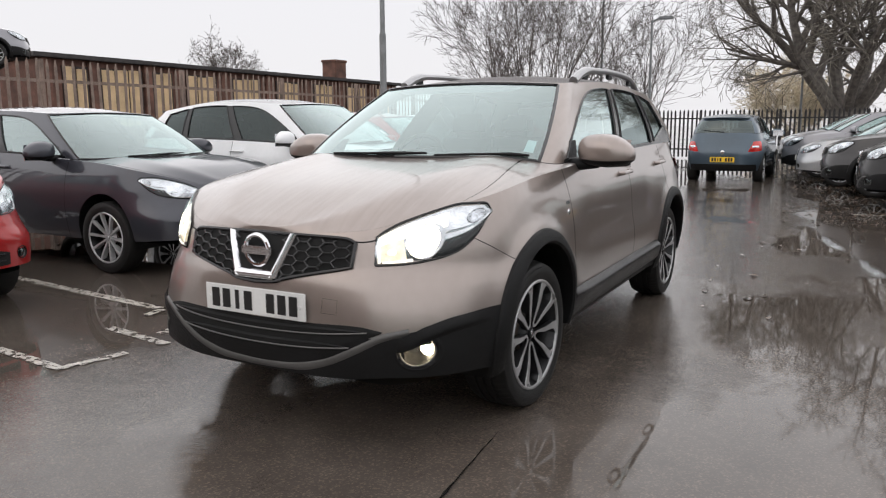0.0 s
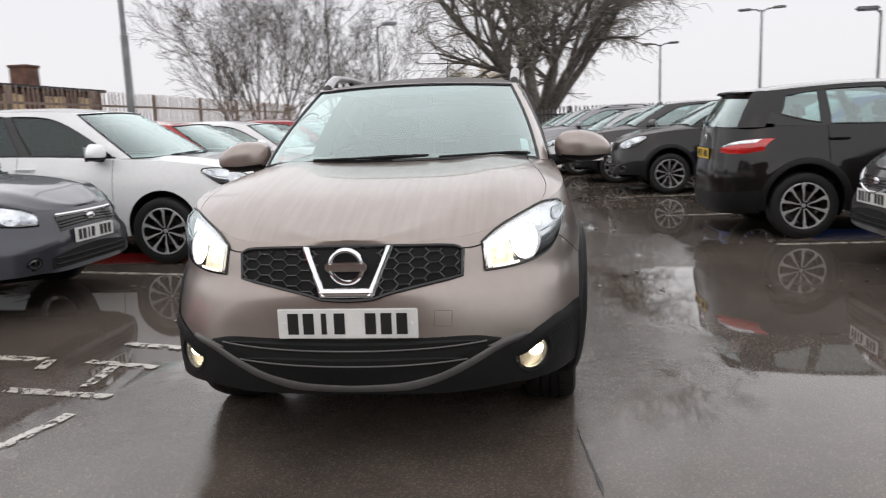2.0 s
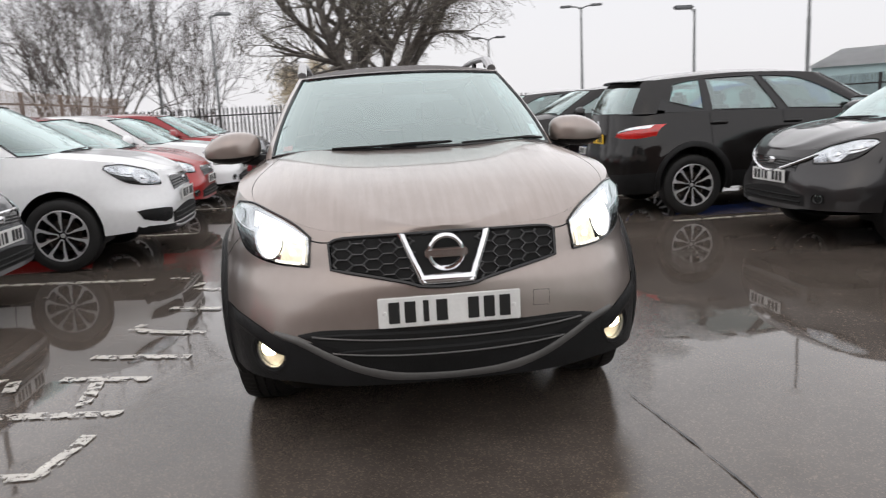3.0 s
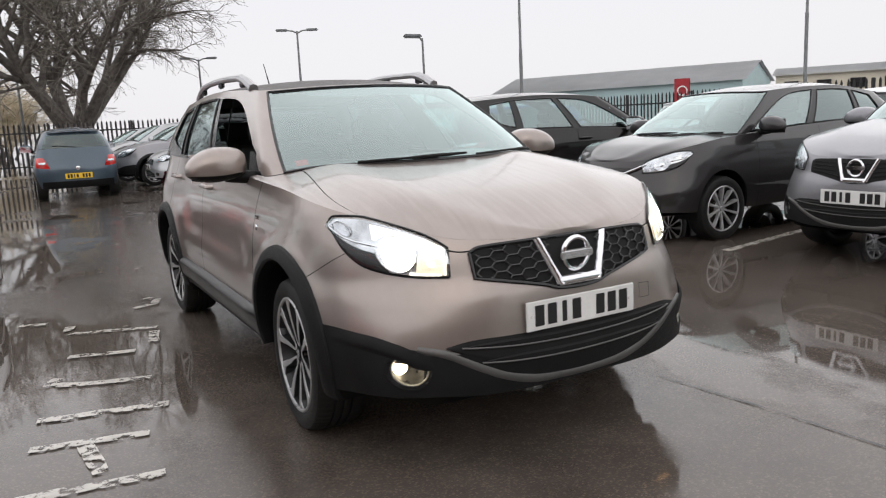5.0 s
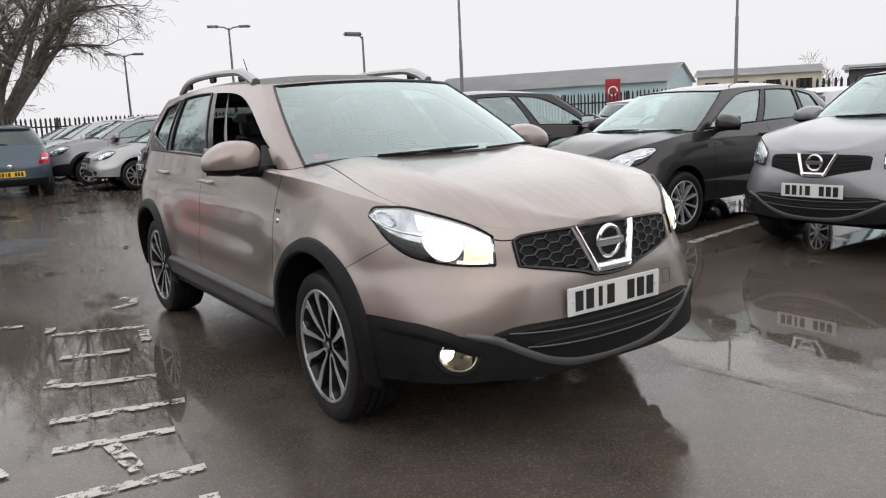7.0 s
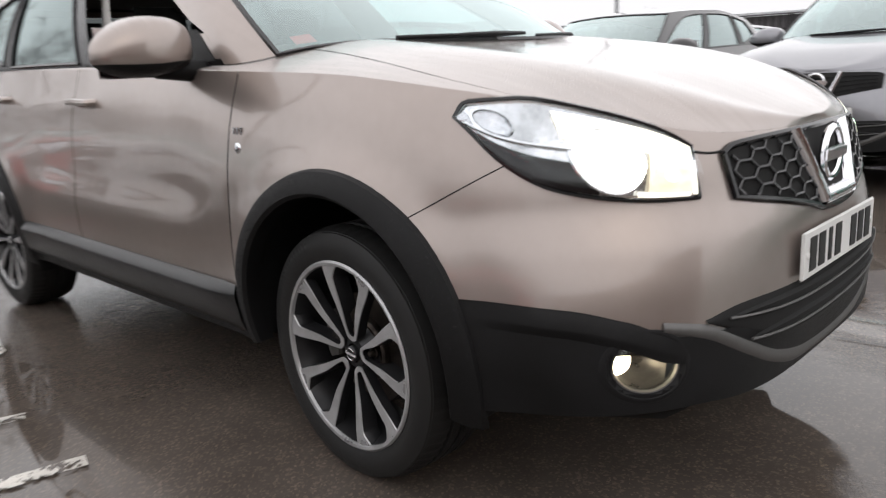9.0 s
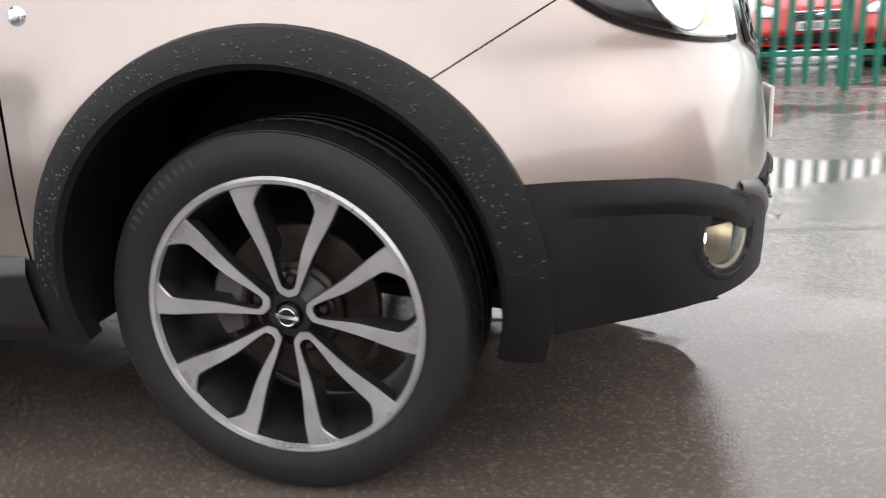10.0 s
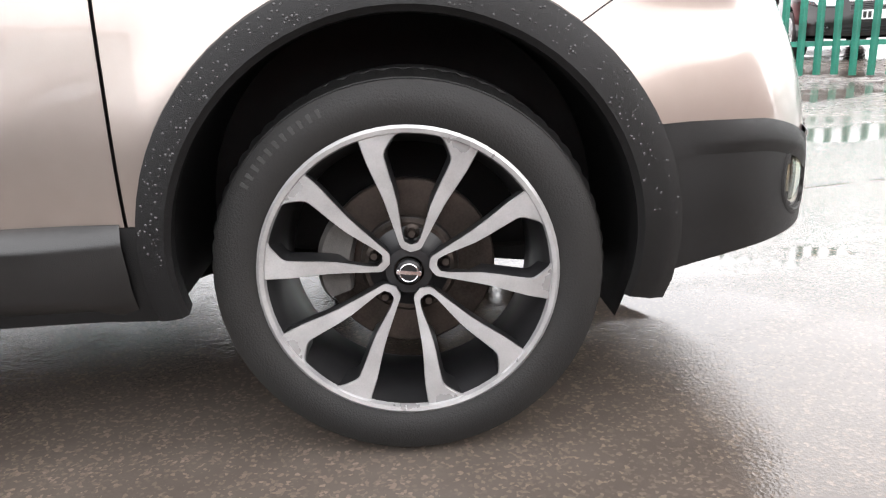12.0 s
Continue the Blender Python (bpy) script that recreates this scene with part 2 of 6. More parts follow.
class Shape:
    """The outer form of a car that looks along -y, its front axle at y = 0. Level slices are rounded outlines."""

    def __init__(self, wb, w, nose, square, tail, bottom, top, bonnet, clad, base, crown, ring, arch=0.37, axle=0.335, tsquare=3.2, bulge=0.03, lift=0.045, deck_power=2.6, flare=0.0, scoop=0.0):
        self.deck_power, self.flare, self.scoop = deck_power, flare, scoop
        self.wb, self.arch, self.axle, self.tsquare, self.bulge, self.ac = wb, arch, axle, tsquare, bulge, axle + lift
        self.w, self.nose, self.square, self.tail = spline(w), spline(nose), spline(square), spline(tail)
        self.bottom, self.top, self.bonnet, self.clad = spline(bottom), spline(top), spline(bonnet), spline(clad)
        self.base, self.crown, self.ring = base, crown, spline(ring)

    def x(self, y, z):
        return self.plain_x(y, z) + self.relief(y, z)

    def relief(self, y, z):
        """The flare over the wheel arches and the hollow along the doors."""
        if not self.flare:
            return 0.0
        swell = sum(math.exp(-(((math.hypot(y - yc, z - self.ac) - self.arch - 0.035) / 0.06) ** 2)) for yc in (0, self.wb))
        along = max(0.0, min(1.0, (y - 0.50) / 0.25, (self.wb - 0.50 - y) / 0.25))
        line = 0.70 + 0.07 * y / self.wb
        return self.flare * swell - self.scoop * along * along * (3 - 2 * along) * (math.exp(-(((z - line) / 0.085) ** 2)) if z < line else math.exp(-(((z - line) / 0.14) ** 2)))

    def deck(self, x, y):
        """The height of the bonnet."""
        zt, zc = self.top(y), self.bonnet(y)
        return zc + (zt - zc) * min(1.0, x / max(0.05, self.x(y, zt))) ** self.power(y)

    def power(self, y):
        """How flat the bonnet is across: rounder at its nose than at the windscreen."""
        k = max(0.0, min(1.0, (y + 0.62) / 0.8))
        return lerp(2.4, self.deck_power, k * k * (3 - 2 * k))

    def foot(self, x, y):
        """The height at which the cabin stands: on the bonnet in front, on the waistline behind."""
        k = max(0.0, min(1.0, (self.base[1] + 0.3 - y) / 0.3))
        return lerp(self.top(y), self.deck(x, y), k)

    def plain_x(self, y, z):
        w = self.w(z)
        if y < 0:
            n = self.square(z)
            return w * max(0.0, 1 - min(1.0, -y / self.nose(z)) ** n) ** (1 / n)
        if y > self.wb:
            n = self.tsquare
            return w * max(0.0, 1 - min(1.0, (y - self.wb) / self.tail(z)) ** n) ** (1 / n)
        return w

    def front_y(self, x, z):
        n = self.square(z)
        return -self.nose(z) * max(0.0, 1 - min(1.0, abs(x) / self.w(z)) ** n) ** (1 / n)

    def back_y(self, x, z):
        n = self.tsquare
        return self.wb + self.tail(z) * max(0.0, 1 - min(1.0, abs(x) / self.w(z)) ** n) ** (1 / n)

    def columns(self, fine=1.0, cuts=()):
        """Columns round half the car, from the middle of the front to the middle of the back: ('f' | 's' | 'r', value)."""
        R, out = self.arch, []
        na, nf = int(16 * fine), int(9 * fine)
        lf, lr = self.nose(self.axle), self.tail(self.axle)
        gs = [math.cos(a) ** (2 / 2.6) for a in np.linspace(0, math.pi / 2, na * 2)]
        out += [("f", g) for g in gs if g > (R + 0.02) / lf]
        fi = [math.sin(a) for a in np.linspace(math.pi / 2, 0, nf)]
        out += [("f", (R + 0.003) / lf)] + [("f", R * s / lf) for s in fi]
        side = [y for y in [R * s for s in fi[-2::-1]] + [R + 0.003] + [self.wb - R - 0.003] + [self.wb - R * s for s in fi] if all(abs(y - c) > 0.004 or abs(abs(y - c) - 0.003) < 1e-6 for c in cuts)]
        lo, hi = R + 0.05, self.wb - R - 0.05
        side += [y for y in np.linspace(lo, hi, int(14 * fine)) if all(abs(y - c) > 0.012 for c in cuts)] + [c for c in cuts if 0.1 < c < self.wb - 0.02]
        out += [("s", y) for y in sorted(side)]
        out += [("r", R * s / lr) for s in fi[-2::-1]] + [("r", (R + 0.003) / lr)]
        out += [("r", g) for g in gs[::-1] if g > (R + 0.02) / lr]
        return out

    def y(self, c, z):
        kind, v = c
        return -self.nose(z) * v if kind == "f" else v if kind == "s" else self.wb + self.tail(z) * v

    def edge(self, c, f):
        """The height at which column c meets the line z = f(y)."""
        z = 0.6
        for _ in range(8):
            z = f(self.y(c, z))
        return z

    def low(self, c):
        def f(y):
            for yc in (0, self.wb):
                if abs(y - yc) <= self.arch + 0.0005:
                    return self.ac + math.sqrt(max(0.0, self.arch**2 - (y - yc) ** 2))
            return self.bottom(y)

        return self.edge(c, f)

    def point(self, c, z, out=0.0):
        y = self.y(c, z)
        p = Vector((self.x(y, z), y, z))
        return p + out * self.normal(y, z) if out else p

    def normal(self, y, z):
        """Outward, level with the ground, on the +x side."""
        e = 0.004
        a, b = self.x(y - e, z), self.x(y + e, z)
        d = Vector((b - a, 2 * e, 0))
        return Vector((d.y, -d.x, 0)).normalized()

    def outline(self, o, a, side):
        """A point of the cabin's outline o = (front, shoulder, half width, hip, back, squareness): a in 0..1 on the front arc (side 0), the side (1) and the back arc (2)."""
        yf, y0, w, y1, yr, n = o
        if side == 1:
            return w * (1 - 0.02 * (2 * a - 1) ** 2 * 0.5), lerp(y0, y1, a)
        ang = a * math.pi / 2
        s, c = math.sin(ang) ** (2 / n), math.cos(ang) ** (2 / n)
        return w * 0.99 * s, (y0 - (y0 - yf) * c) if side == 0 else (y1 + (yr - y1) * c)

    def cabin(self, side, a, v):
        bx, by = self.outline(self.base, a, side)
        tx, ty = self.outline(self.crown, a, side)
        bz, tz = self.foot(bx, by) - 0.005, self.ring(ty)
        b = 4 * v * (1 - v) * self.bulge
        p = Vector((lerp(bx, tx, v), lerp(by, ty, v), lerp(bz, tz, v)))
        p.x *= 1 + b
        if side != 1:
            p.z += 0.028 * v * max(0.0, 1 - (p.x / self.crown[2]) ** 2)
            p.y += (-b if side == 0 else b) * 0.8 * math.cos(a * math.pi / 2)
            p.z += b * 0.4 * math.cos(a * math.pi / 2)
        return p

    def base_x(self, y):
        yf, y0, w, y1, yr, n = self.base
        if y <= yf or y >= yr:
            return 0.0
        g = (y0 - y) / (y0 - yf) if y < y0 else (y - y1) / (yr - y1) if y > y1 else 0.0
        return w * max(0.0, 1 - g**n) ** (1 / n)


def shell(S, cols, z0, z1, rows, out=0.0):
    """A panel between the heights z0(c) and z1(c)."""
    ends = [(c, z0(c), max(z0(c), z1(c))) for c in cols]
    return [[S.point(c, lerp(a, b, k / rows), out) for c, a, b in ends] for k in range(rows + 1)]


def patch(fn, us, vs, out=0.0):
    """A grid of points fn(u, v)."""
    return [[fn(u, v) for u in us] for v in vs]


def sided(bm, rows, sgn):
    grid(bm, [[(sgn * p[0], p[1], p[2]) for p in r] for r in rows], sgn < 0)


def spline2(pts, n=3):
    """A smooth line through points of the plane, n steps between each two."""
    fx, fy = spline([(k, p[0]) for k, p in enumerate(pts)]), spline([(k, p[1]) for k, p in enumerate(pts)])
    return [(fx(t), fy(t)) for t in np.linspace(0, len(pts) - 1, (len(pts) - 1) * n + 1)]


def wheel_meshes(radius, width, rim, spokes, fine, alloy, pairs=True, dark=True):
    """The meshes of one wheel whose outer face looks along -x, its middle plane at x = 0."""
    f = -width / 2
    out = {}
    bm = bmesh.new()
    seg = 192 if fine else 40
    r, R = rim, radius
    prof = [(r - 0.008, f + 0.012), (r + 0.004, f + 0.004), (lerp(r, R, 0.3), f - 0.006), (lerp(r, R, 0.62), f - 0.004), (R - 0.014, f + 0.005), (R - 0.0125, f + 0.010), (R - 0.011, f + 0.0105), (R - 0.007, f + 0.022), (R - 0.002, f + 0.038)]
    groove = [(R, -0.06), (R, -0.044), (R - 0.008, -0.042), (R - 0.008, -0.034), (R, -0.032), (R, -0.006), (R - 0.008, -0.004), (R - 0.008, 0.004), (R, 0.006), (R, 0.032), (R - 0.008, 0.034), (R - 0.008, 0.042), (R, 0.044), (R, 0.06)] if fine else [(R, -0.05), (R, 0.05)]
    full = prof + groove + [(a, -b) for a, b in reversed(prof)]
    revolve(bm, full, seg)
    if fine:
        bm.verts.ensure_lookup_table()
        n = len(prof)
        for row in (n - 2, n - 1, n, n + 1):
            for k in range(seg):
                if k % 3 == 0:
                    v = bm.verts[row * seg + k]
                    q = math.hypot(v.co.y, v.co.z)
                    s = (q - 0.0035) / q
                    v.co.y *= s
                    v.co.z *= s
    out["tyre"] = (bm, M_RUBBER)
    bm = bmesh.new()
    seg = 72 if fine else 32
    revolve(bm, [(r - 0.004, f + 0.02), (r + 0.003, f + 0.008), (r + 0.004, f + 0.002), (r - 0.001, f - 0.002), (r - 0.008, f + 0.0), (r - 0.011, f + 0.008)], seg)
    out["rim_lip"] = (bm, alloy)
    bm = bmesh.new()
    revolve(bm, [(r - 0.010, f + 0.006), (r - 0.018, f + 0.03), (r - 0.03, f + 0.06), (r - 0.035, f + 0.15), (r - 0.01, -f - 0.01)], seg)
    out["barrel"] = (bm, M_ALLOYDARK)
    bm = bmesh.new()
    revolve(bm, [(0.0, f + 0.062), (0.078, f + 0.062), (0.084, f + 0.068), (0.086, f + 0.084), (0.147, f + 0.084), (0.15, f + 0.087), (0.15, f + 0.102), (0.147, f + 0.105), (0.0, f + 0.11)], 48)
    out["brake_disc"] = (bm, M_STEEL)
    if fine:
        bm = bmesh.new()
        loop = [(0.098, f + 0.066), (0.104, f + 0.058), (0.152, f + 0.058), (0.160, f + 0.068), (0.160, f + 0.118), (0.152, f + 0.124), (0.098, f + 0.124)]
        rows = []
        for a in np.linspace(-27, 27, 13):
            k = 1 - 0.25 * (abs(a) / 27) ** 4
            rows.append([(x, lerp(0.129, r_, k) * math.cos(radians(a)), lerp(0.129, r_, k) * math.sin(radians(a))) for r_, x in loop + loop[:1]])
        vs = grid(bm, rows)
        bm.faces.new([v for v in vs[0][:-1]]), bm.faces.new([v for v in vs[-1][:-1]])
        out["brake_caliper"] = (bm, M_CALIPER)
    bm = bmesh.new()
    revolve(bm, [(0.0, f + 0.022), (0.017, f + 0.022), (0.021, f + 0.026), (0.022, f + 0.036)], 28)
    out["hub_cap"] = (bm, M_ALLOYDARK if fine else alloy)
    bm = bmesh.new()
    revolve(bm, [(0.0, f + 0.034), (0.006, f + 0.034), (0.008, f + 0.037), (0.008, f + 0.05), (0.014, f + 0.052)], 12)
    bm.transform(pose(0, 0, 0.064))
    out["wheel_bolt"] = (bm, M_STEEL)
    bm = bmesh.new()
    revolve(bm, [(0.026, f + 0.034), (0.040, f + 0.036), (0.05, f + 0.05), (0.085, f + 0.07)], 40)
    out["hub"] = (bm, M_ALLOYDARK if dark else alloy)
    # one spoke, along +z: a loop round a bolt where they come in pairs, else a single bar
    bm = bmesh.new()
    q = r / 0.243
    if pairs:
        inner = spline2([(0, 0.048), (0.010, 0.052), (0.0150, 0.064), (0.0268, 0.120), (0.0470, 0.178), (0.0520, 0.196), (0.0455, 0.213), (0.031, 0.231), (0, 0.2335)])
        outer = spline2([(0, 0.034), (0.016, 0.041), (0.0245, 0.060), (0.0500, 0.122), (0.0800, 0.180), (0.0900, 0.203), (0.0965, 0.2205), (0.062, 0.2345), (0, 0.2405)])
        full = [(a, b) for a, b in zip(inner, outer)]
        full = [((-a[0], a[1]), (-b[0], b[1])) for a, b in full[:0:-1]] + full[:-1]
    else:
        full = [((lerp(0.017, 0.026, abs(2 * t - 0.7)) * q * min(1.0, 5.5 / spokes), lerp(0.03, 0.236, t)), (-lerp(0.017, 0.026, abs(2 * t - 0.7)) * q * min(1.0, 5.5 / spokes), lerp(0.03, 0.236, t))) for t in np.linspace(0, 1, 7)]

    def up(p, d=0.0):
        t = min(1.0, p[1] * q / r)
        return (f + 0.030 - 0.026 * math.sin(t * math.pi / 2) ** 1.4 + d, p[0] * q, p[1] * q)

    shrink = lambda a, b, k: (lerp(a[0], b[0], k), lerp(a[1], b[1], k))
    lines = [[up(shrink(a, b, -0.10 if a[1] > 0.1 else 0.06), 0.022 + 0.024 * (a[1] > 0.1)) for a, b in full], [up(a, 0.003) for a, b in full], [up(shrink(a, b, 0.05)) for a, b in full], [up(shrink(a, b, 0.95)) for a, b in full], [up(b, 0.003) for a, b in full], [up(shrink(a, b, 0.98), 0.03) for a, b in full]]
    vs = [[bm.verts.new(p) for p in ln] for ln in lines]
    n = len(full)
    for k, (a, b) in enumerate(zip(vs, vs[1:])):
        for j in range(n if pairs else n - 1):
            g = bm.faces.new((a[j], a[(j + 1) % n], b[(j + 1) % n], b[j]))
            g.material_index = 0 if k in (1, 2, 3) else 1
    out["spoke"] = (bm, alloy)
    return out


def finish(name, bm, material, second=None):
    bmesh.ops.recalc_face_normals(bm, faces=bm.faces)
    me = bpy.data.meshes.new(name)
    bm.to_mesh(me)
    bm.free()
    me.materials.append(material)
    if second:
        me.materials.append(second)
    for p in me.polygons:
        p.use_smooth = True
    me.set_sharp_from_angle(angle=radians(35))
    return me


def wheel_set(radius=0.332, width=0.215, rim=0.243, spokes=5, fine=False, alloy=None, pairs=True, dark=True):
    return {k: finish(k, bm, m, (M_ALLOYDARK if dark else m) if k == "spoke" else None) for k, (bm, m) in wheel_meshes(radius, width, rim, spokes, fine, alloy or M_ALLOY, pairs, dark).items()}, spokes, pairs, width


def add_wheel(car, ws, x, y, z, turn=0.0, steer=0.0):
    meshes, spokes, pairs, width = ws
    w = new("wheel", meshes["hub"])
    w.parent = car
    w.matrix_local = pose(x, y, z, 0, 0, steer if x < 0 else 180 + steer) @ pose(0, 0, 0, turn, 0, 0)
    for k in ("tyre", "rim_lip", "barrel", "brake_disc", "hub_cap", "brake_caliper"):
        if k in meshes:
            ob = new(k, meshes[k])
            ob.parent = w
    for k in range(spokes):
        for s in (1,):
            ob = new("spoke", meshes["spoke"])
            ob.parent = w
            ob.matrix_local = pose(0, 0, 0, 360 / spokes * k)
            if pairs:
                ob = new("wheel_bolt", meshes["wheel_bolt"])
                ob.parent = w
                ob.matrix_local = pose(0, 0, 0, 360 / spokes * k)
    return w


def plate(car, S, y, z, front=True, tilt=0.0, yellow=False):
    m = pose(0, y, z, tilt, 0, 0 if front else 180)
    bm = bmesh.new()
    box(bm, (0, 0, 0), (0.52, 0.008, 0.111), 0.003)
    bm.transform(m)
    ob = part("number_plate", bm, M_YELLOWPLATE if yellow else M_WHITEPLATE, car, "yellow number plate" if yellow else "white number plate")
    for k in (0, 1, 2, 3, 5, 6, 7):
        bm = bmesh.new()
        box(bm, (-0.202 + k * 0.0577, -0.005, 0), (0.040 if k != 2 else 0.02, 0.003, 0.078))
        bm.transform(m)
        part("character_bar", bm, M_INK, ob, smooth=False)
    return ob


def seat(bm, x, y, w=0.5):
    box(bm, (x, y, 0.55), (w, 0.5, 0.16), 0.05)
    box(bm, (x, y + 0.30, 0.88), (w, 0.15, 0.62), 0.06, Matrix.Rotation(radians(-14), 4, "X"))
    box(bm, (x, y + 0.40, 1.27), (0.26, 0.10, 0.17), 0.04, Matrix.Rotation(radians(-10), 4, "X"))


def build_car(name, label, S, body, m, wheels, cuts, group="", fine=1.0, clad=True, glass=None, rear_glass=None, open_window=False, roof=None, windows=None, track=0.77, mirror=None, turn=0.0, shut=0.0, steer=0.0, side_glass=None):
    car = thing(name, label, "car", group, m)
    glass, rear_glass = glass or M_GLASS, rear_glass or M_PRIVACY
    cols = S.columns(fine, [c + d for c in cuts for d in (-0.003, 0.003)])
    low, top = functools.cache(S.low), functools.cache(lambda c: S.edge(c, S.top))
    mid = functools.cache(lambda c: max(low(c), S.edge(c, S.clad))) if clad else low
    at = lambda c: S.y(c, 0.6)
    bounds = [-9, *cuts, 99]
    names = ["front_panel"] + ["door"] * (len(cuts) - 1) + ["rear_panel"]
    for k, nm in enumerate(names):
        some = [c for c in cols if bounds[k] - 0.0001 < at(c) < bounds[k + 1] + 0.0001]
        some = [c for c in some if not (k and at(c) < bounds[k]) and not (k < len(names) - 1 and at(c) > bounds[k + 1])]
        rows = shell(S, some, mid, top, int(12 * fine) + 4)
        if nm == "door":
            for s in (1, -1):
                bm = bmesh.new()
                sided(bm, rows, s)
                part("door", bm, body, car)
        else:
            bm = bmesh.new()
            both(bm, rows)
            part(nm, weld(bm), body, car)
    if clad:
        bm = bmesh.new()
        both(bm, shell(S, cols, low, mid, int(10 * fine), 0.004))
        part("cladding", weld(bm), M_PLASTIC, car, "black plastic lower cladding")
    # dark inner skin and underside
    bm = bmesh.new()
    both(bm, shell(S, [c for c in cols], lambda c: low(c) + 0.004, lambda c: top(c) - 0.01, 5, -0.02))
    part("inner_skin", weld(bm), M_DARK, car)
    bm = bmesh.new()
    yy = np.linspace(-S.nose(0.3) * 0.86, S.wb + S.tail(0.3) * 0.9, 24)
    in_arch = lambda y: any(abs(y - yc) < S.arch + 0.02 for yc in (0, S.wb))
    both(bm, [[(0, y, 0.27), (min(0.5, S.x(y, 0.3) * 0.9), y, 0.27), (S.x(y, 0.3) * 0.9 if not in_arch(y) else min(0.52, S.x(y, 0.3)), y, 0.285)] for y in yy])
    part("underside", weld(bm), M_DARK, car)
    for yc in (0, S.wb):
        for s in (1, -1):
            bm = bmesh.new()
            angs = np.linspace(-24, 190, 30)
            rows = []
            for x in (0.5, None):
                rows.append([(x or max(0.5, S.x(yc - S.arch * math.cos(radians(a)), max(0.26, S.ac + S.arch * math.sin(radians(a)))) - 0.012), yc - (S.arch + 0.004) * math.cos(radians(a)), S.ac + (S.arch + 0.004) * math.sin(radians(a))) for a in angs])
            rows.insert(0, [(0.5, yc, 0.268)] * len(angs))
            sided(bm, rows, s)
            part("wheel_arch", weld(bm), M_PLASTIC, car)
    if clad:
        for yc in (0, S.wb):
            for s in (1, -1):
                bm = bmesh.new()
                angs = np.linspace(-14 if yc else -16, 192, 44)
                prof = [(-0.012, -0.03), (-0.010, 0.018), (0.0, 0.026), (0.03, 0.021), (0.055, 0.012), (0.062, -0.004)]
                rows = []
                for dr, o in prof:
                    row = []
                    for a in angs:
                        r = S.arch + (dr * lerp(1.18, 0.68, max(0.0, min(1.0, a / 180))) if dr > 0 else dr)
                        y, z = yc - r * math.cos(radians(a)), max(0.2, S.ac + r * math.sin(radians(a)))
                        q = Vector((S.x(y, z), y, z)) + o * S.normal(y, z)
                        row.append(q)
                    rows.append(row)
                sided(bm, rows, s)
                part("arch_trim", bm, M_PLASTIC, car, "black plastic wheel arch trim")
    # bonnet, with the strip of wing beside its shut line
    fc = [c for c in cols if at(c) < S.base[1] + 0.12]
    edge = [S.point(c, top(c)) for c in fc]

    def hood(p, s):
        zc = S.bonnet(p.y)
        if shut:
            line = lerp(0.994, 0.955 * shut, max(0.0, min(1.0, (p.y + 0.50) / 0.76)) ** 0.75)
            s = s / 0.955 * line if s <= 0.955 else lerp(line + 0.006 * (1 - line) / 0.19 + 0.001, 1.0, max(0.0, (s - 0.962) / 0.038))
        bulge = 0.012 * math.exp(-(((s - 0.62) / 0.16) ** 2)) * min(1.0, p.x / 0.5)
        return Vector((p.x * s, p.y, zc + (p.z - zc) * s ** S.power(p.y) + bulge))

    ss = [math.sin(t * math.pi / 2) for t in np.linspace(0, 1, int(12 * fine) + 3)]
    for nm, lo, hi in (("bonnet", 0.0, 0.955), ("wing_top", 0.962, 1.0)):
        bm = bmesh.new()
        vals = [lo + (hi - lo) * s for s in ss] if nm == "bonnet" else [lo, 0.966, 0.972, 0.98, 0.987, 0.994, hi]
        both(bm, [[hood(p, s) for p in edge] for s in vals])
        part(nm, weld(bm), body, car)
    bm = bmesh.new()
    both(bm, [[hood(p, s) - Vector((0, 0, 0.02)) for p in edge] for s in (0.95, 0.957, 0.963)])
    part("bonnet_gutter", weld(bm), M_DARK, car)
    # shelf under the side windows and over the tail
    sh = [c for c in cols if at(c) > S.base[1] - 0.1]
    rows = [[], [], []]
    for c in sh:
        e = S.point(c, top(c))
        bx = min(S.base_x(e.y), e.x)
        rows[0].append(e), rows[1].append(Vector((lerp(e.x, bx, 0.35), e.y, e.z + 0.006))), rows[2].append(Vector((max(0, bx - 0.012), e.y, max(e.z, S.foot(bx, e.y)) + 0.004)))
    bm = bmesh.new()
    both(bm, rows)
    part("waistline", weld(bm), body, car)
    # cabin: pillars, glass and roof
    W = dict(screen=0.855, a=0.012, b=(0.37, 0.42), c=(0.74, 0.78), d=0.95, back=0.62, lo=0.06, hi=0.90, rise=0.35)
    W.update(windows or {})
    lo = lambda side, a: 0.02 if side != 1 else W["lo"] + W["rise"] * max(0.0, (a - W["c"][0]) / (1 - W["c"][0])) ** 1.3
    hi = lambda side, a: 0.965 if side == 0 else W["hi"] - (0.12 * max(0.0, (a - 0.7) / 0.3) ** 2 + 0.66 * math.exp(-max(0.0, a - W["a"]) / 0.052) if side == 1 else 0.12)

    def band(side, a0, a1, v0, v1, na, nv):
        cs = np.linspace(a0, a1, na)
        return [[S.cabin(side, a, lerp(v0(side, a), v1(side, a), k / nv)) for a in cs] for k in range(nv + 1)]

    zero, one = (lambda s, a: 0.0), (lambda s, a: 1.0)
    frame_bm, pil_bm = bmesh.new(), bmesh.new()
    na = int(10 * fine) + 4
    for side in (0, 1, 2):
        both(frame_bm, band(side, 0, 1, hi, one, na * 2, 3))
        both(pil_bm, band(side, 0, 1, zero, lo, na, 2))
    both(frame_bm, band(0, W["screen"], 1, lo, hi, 10, 8))
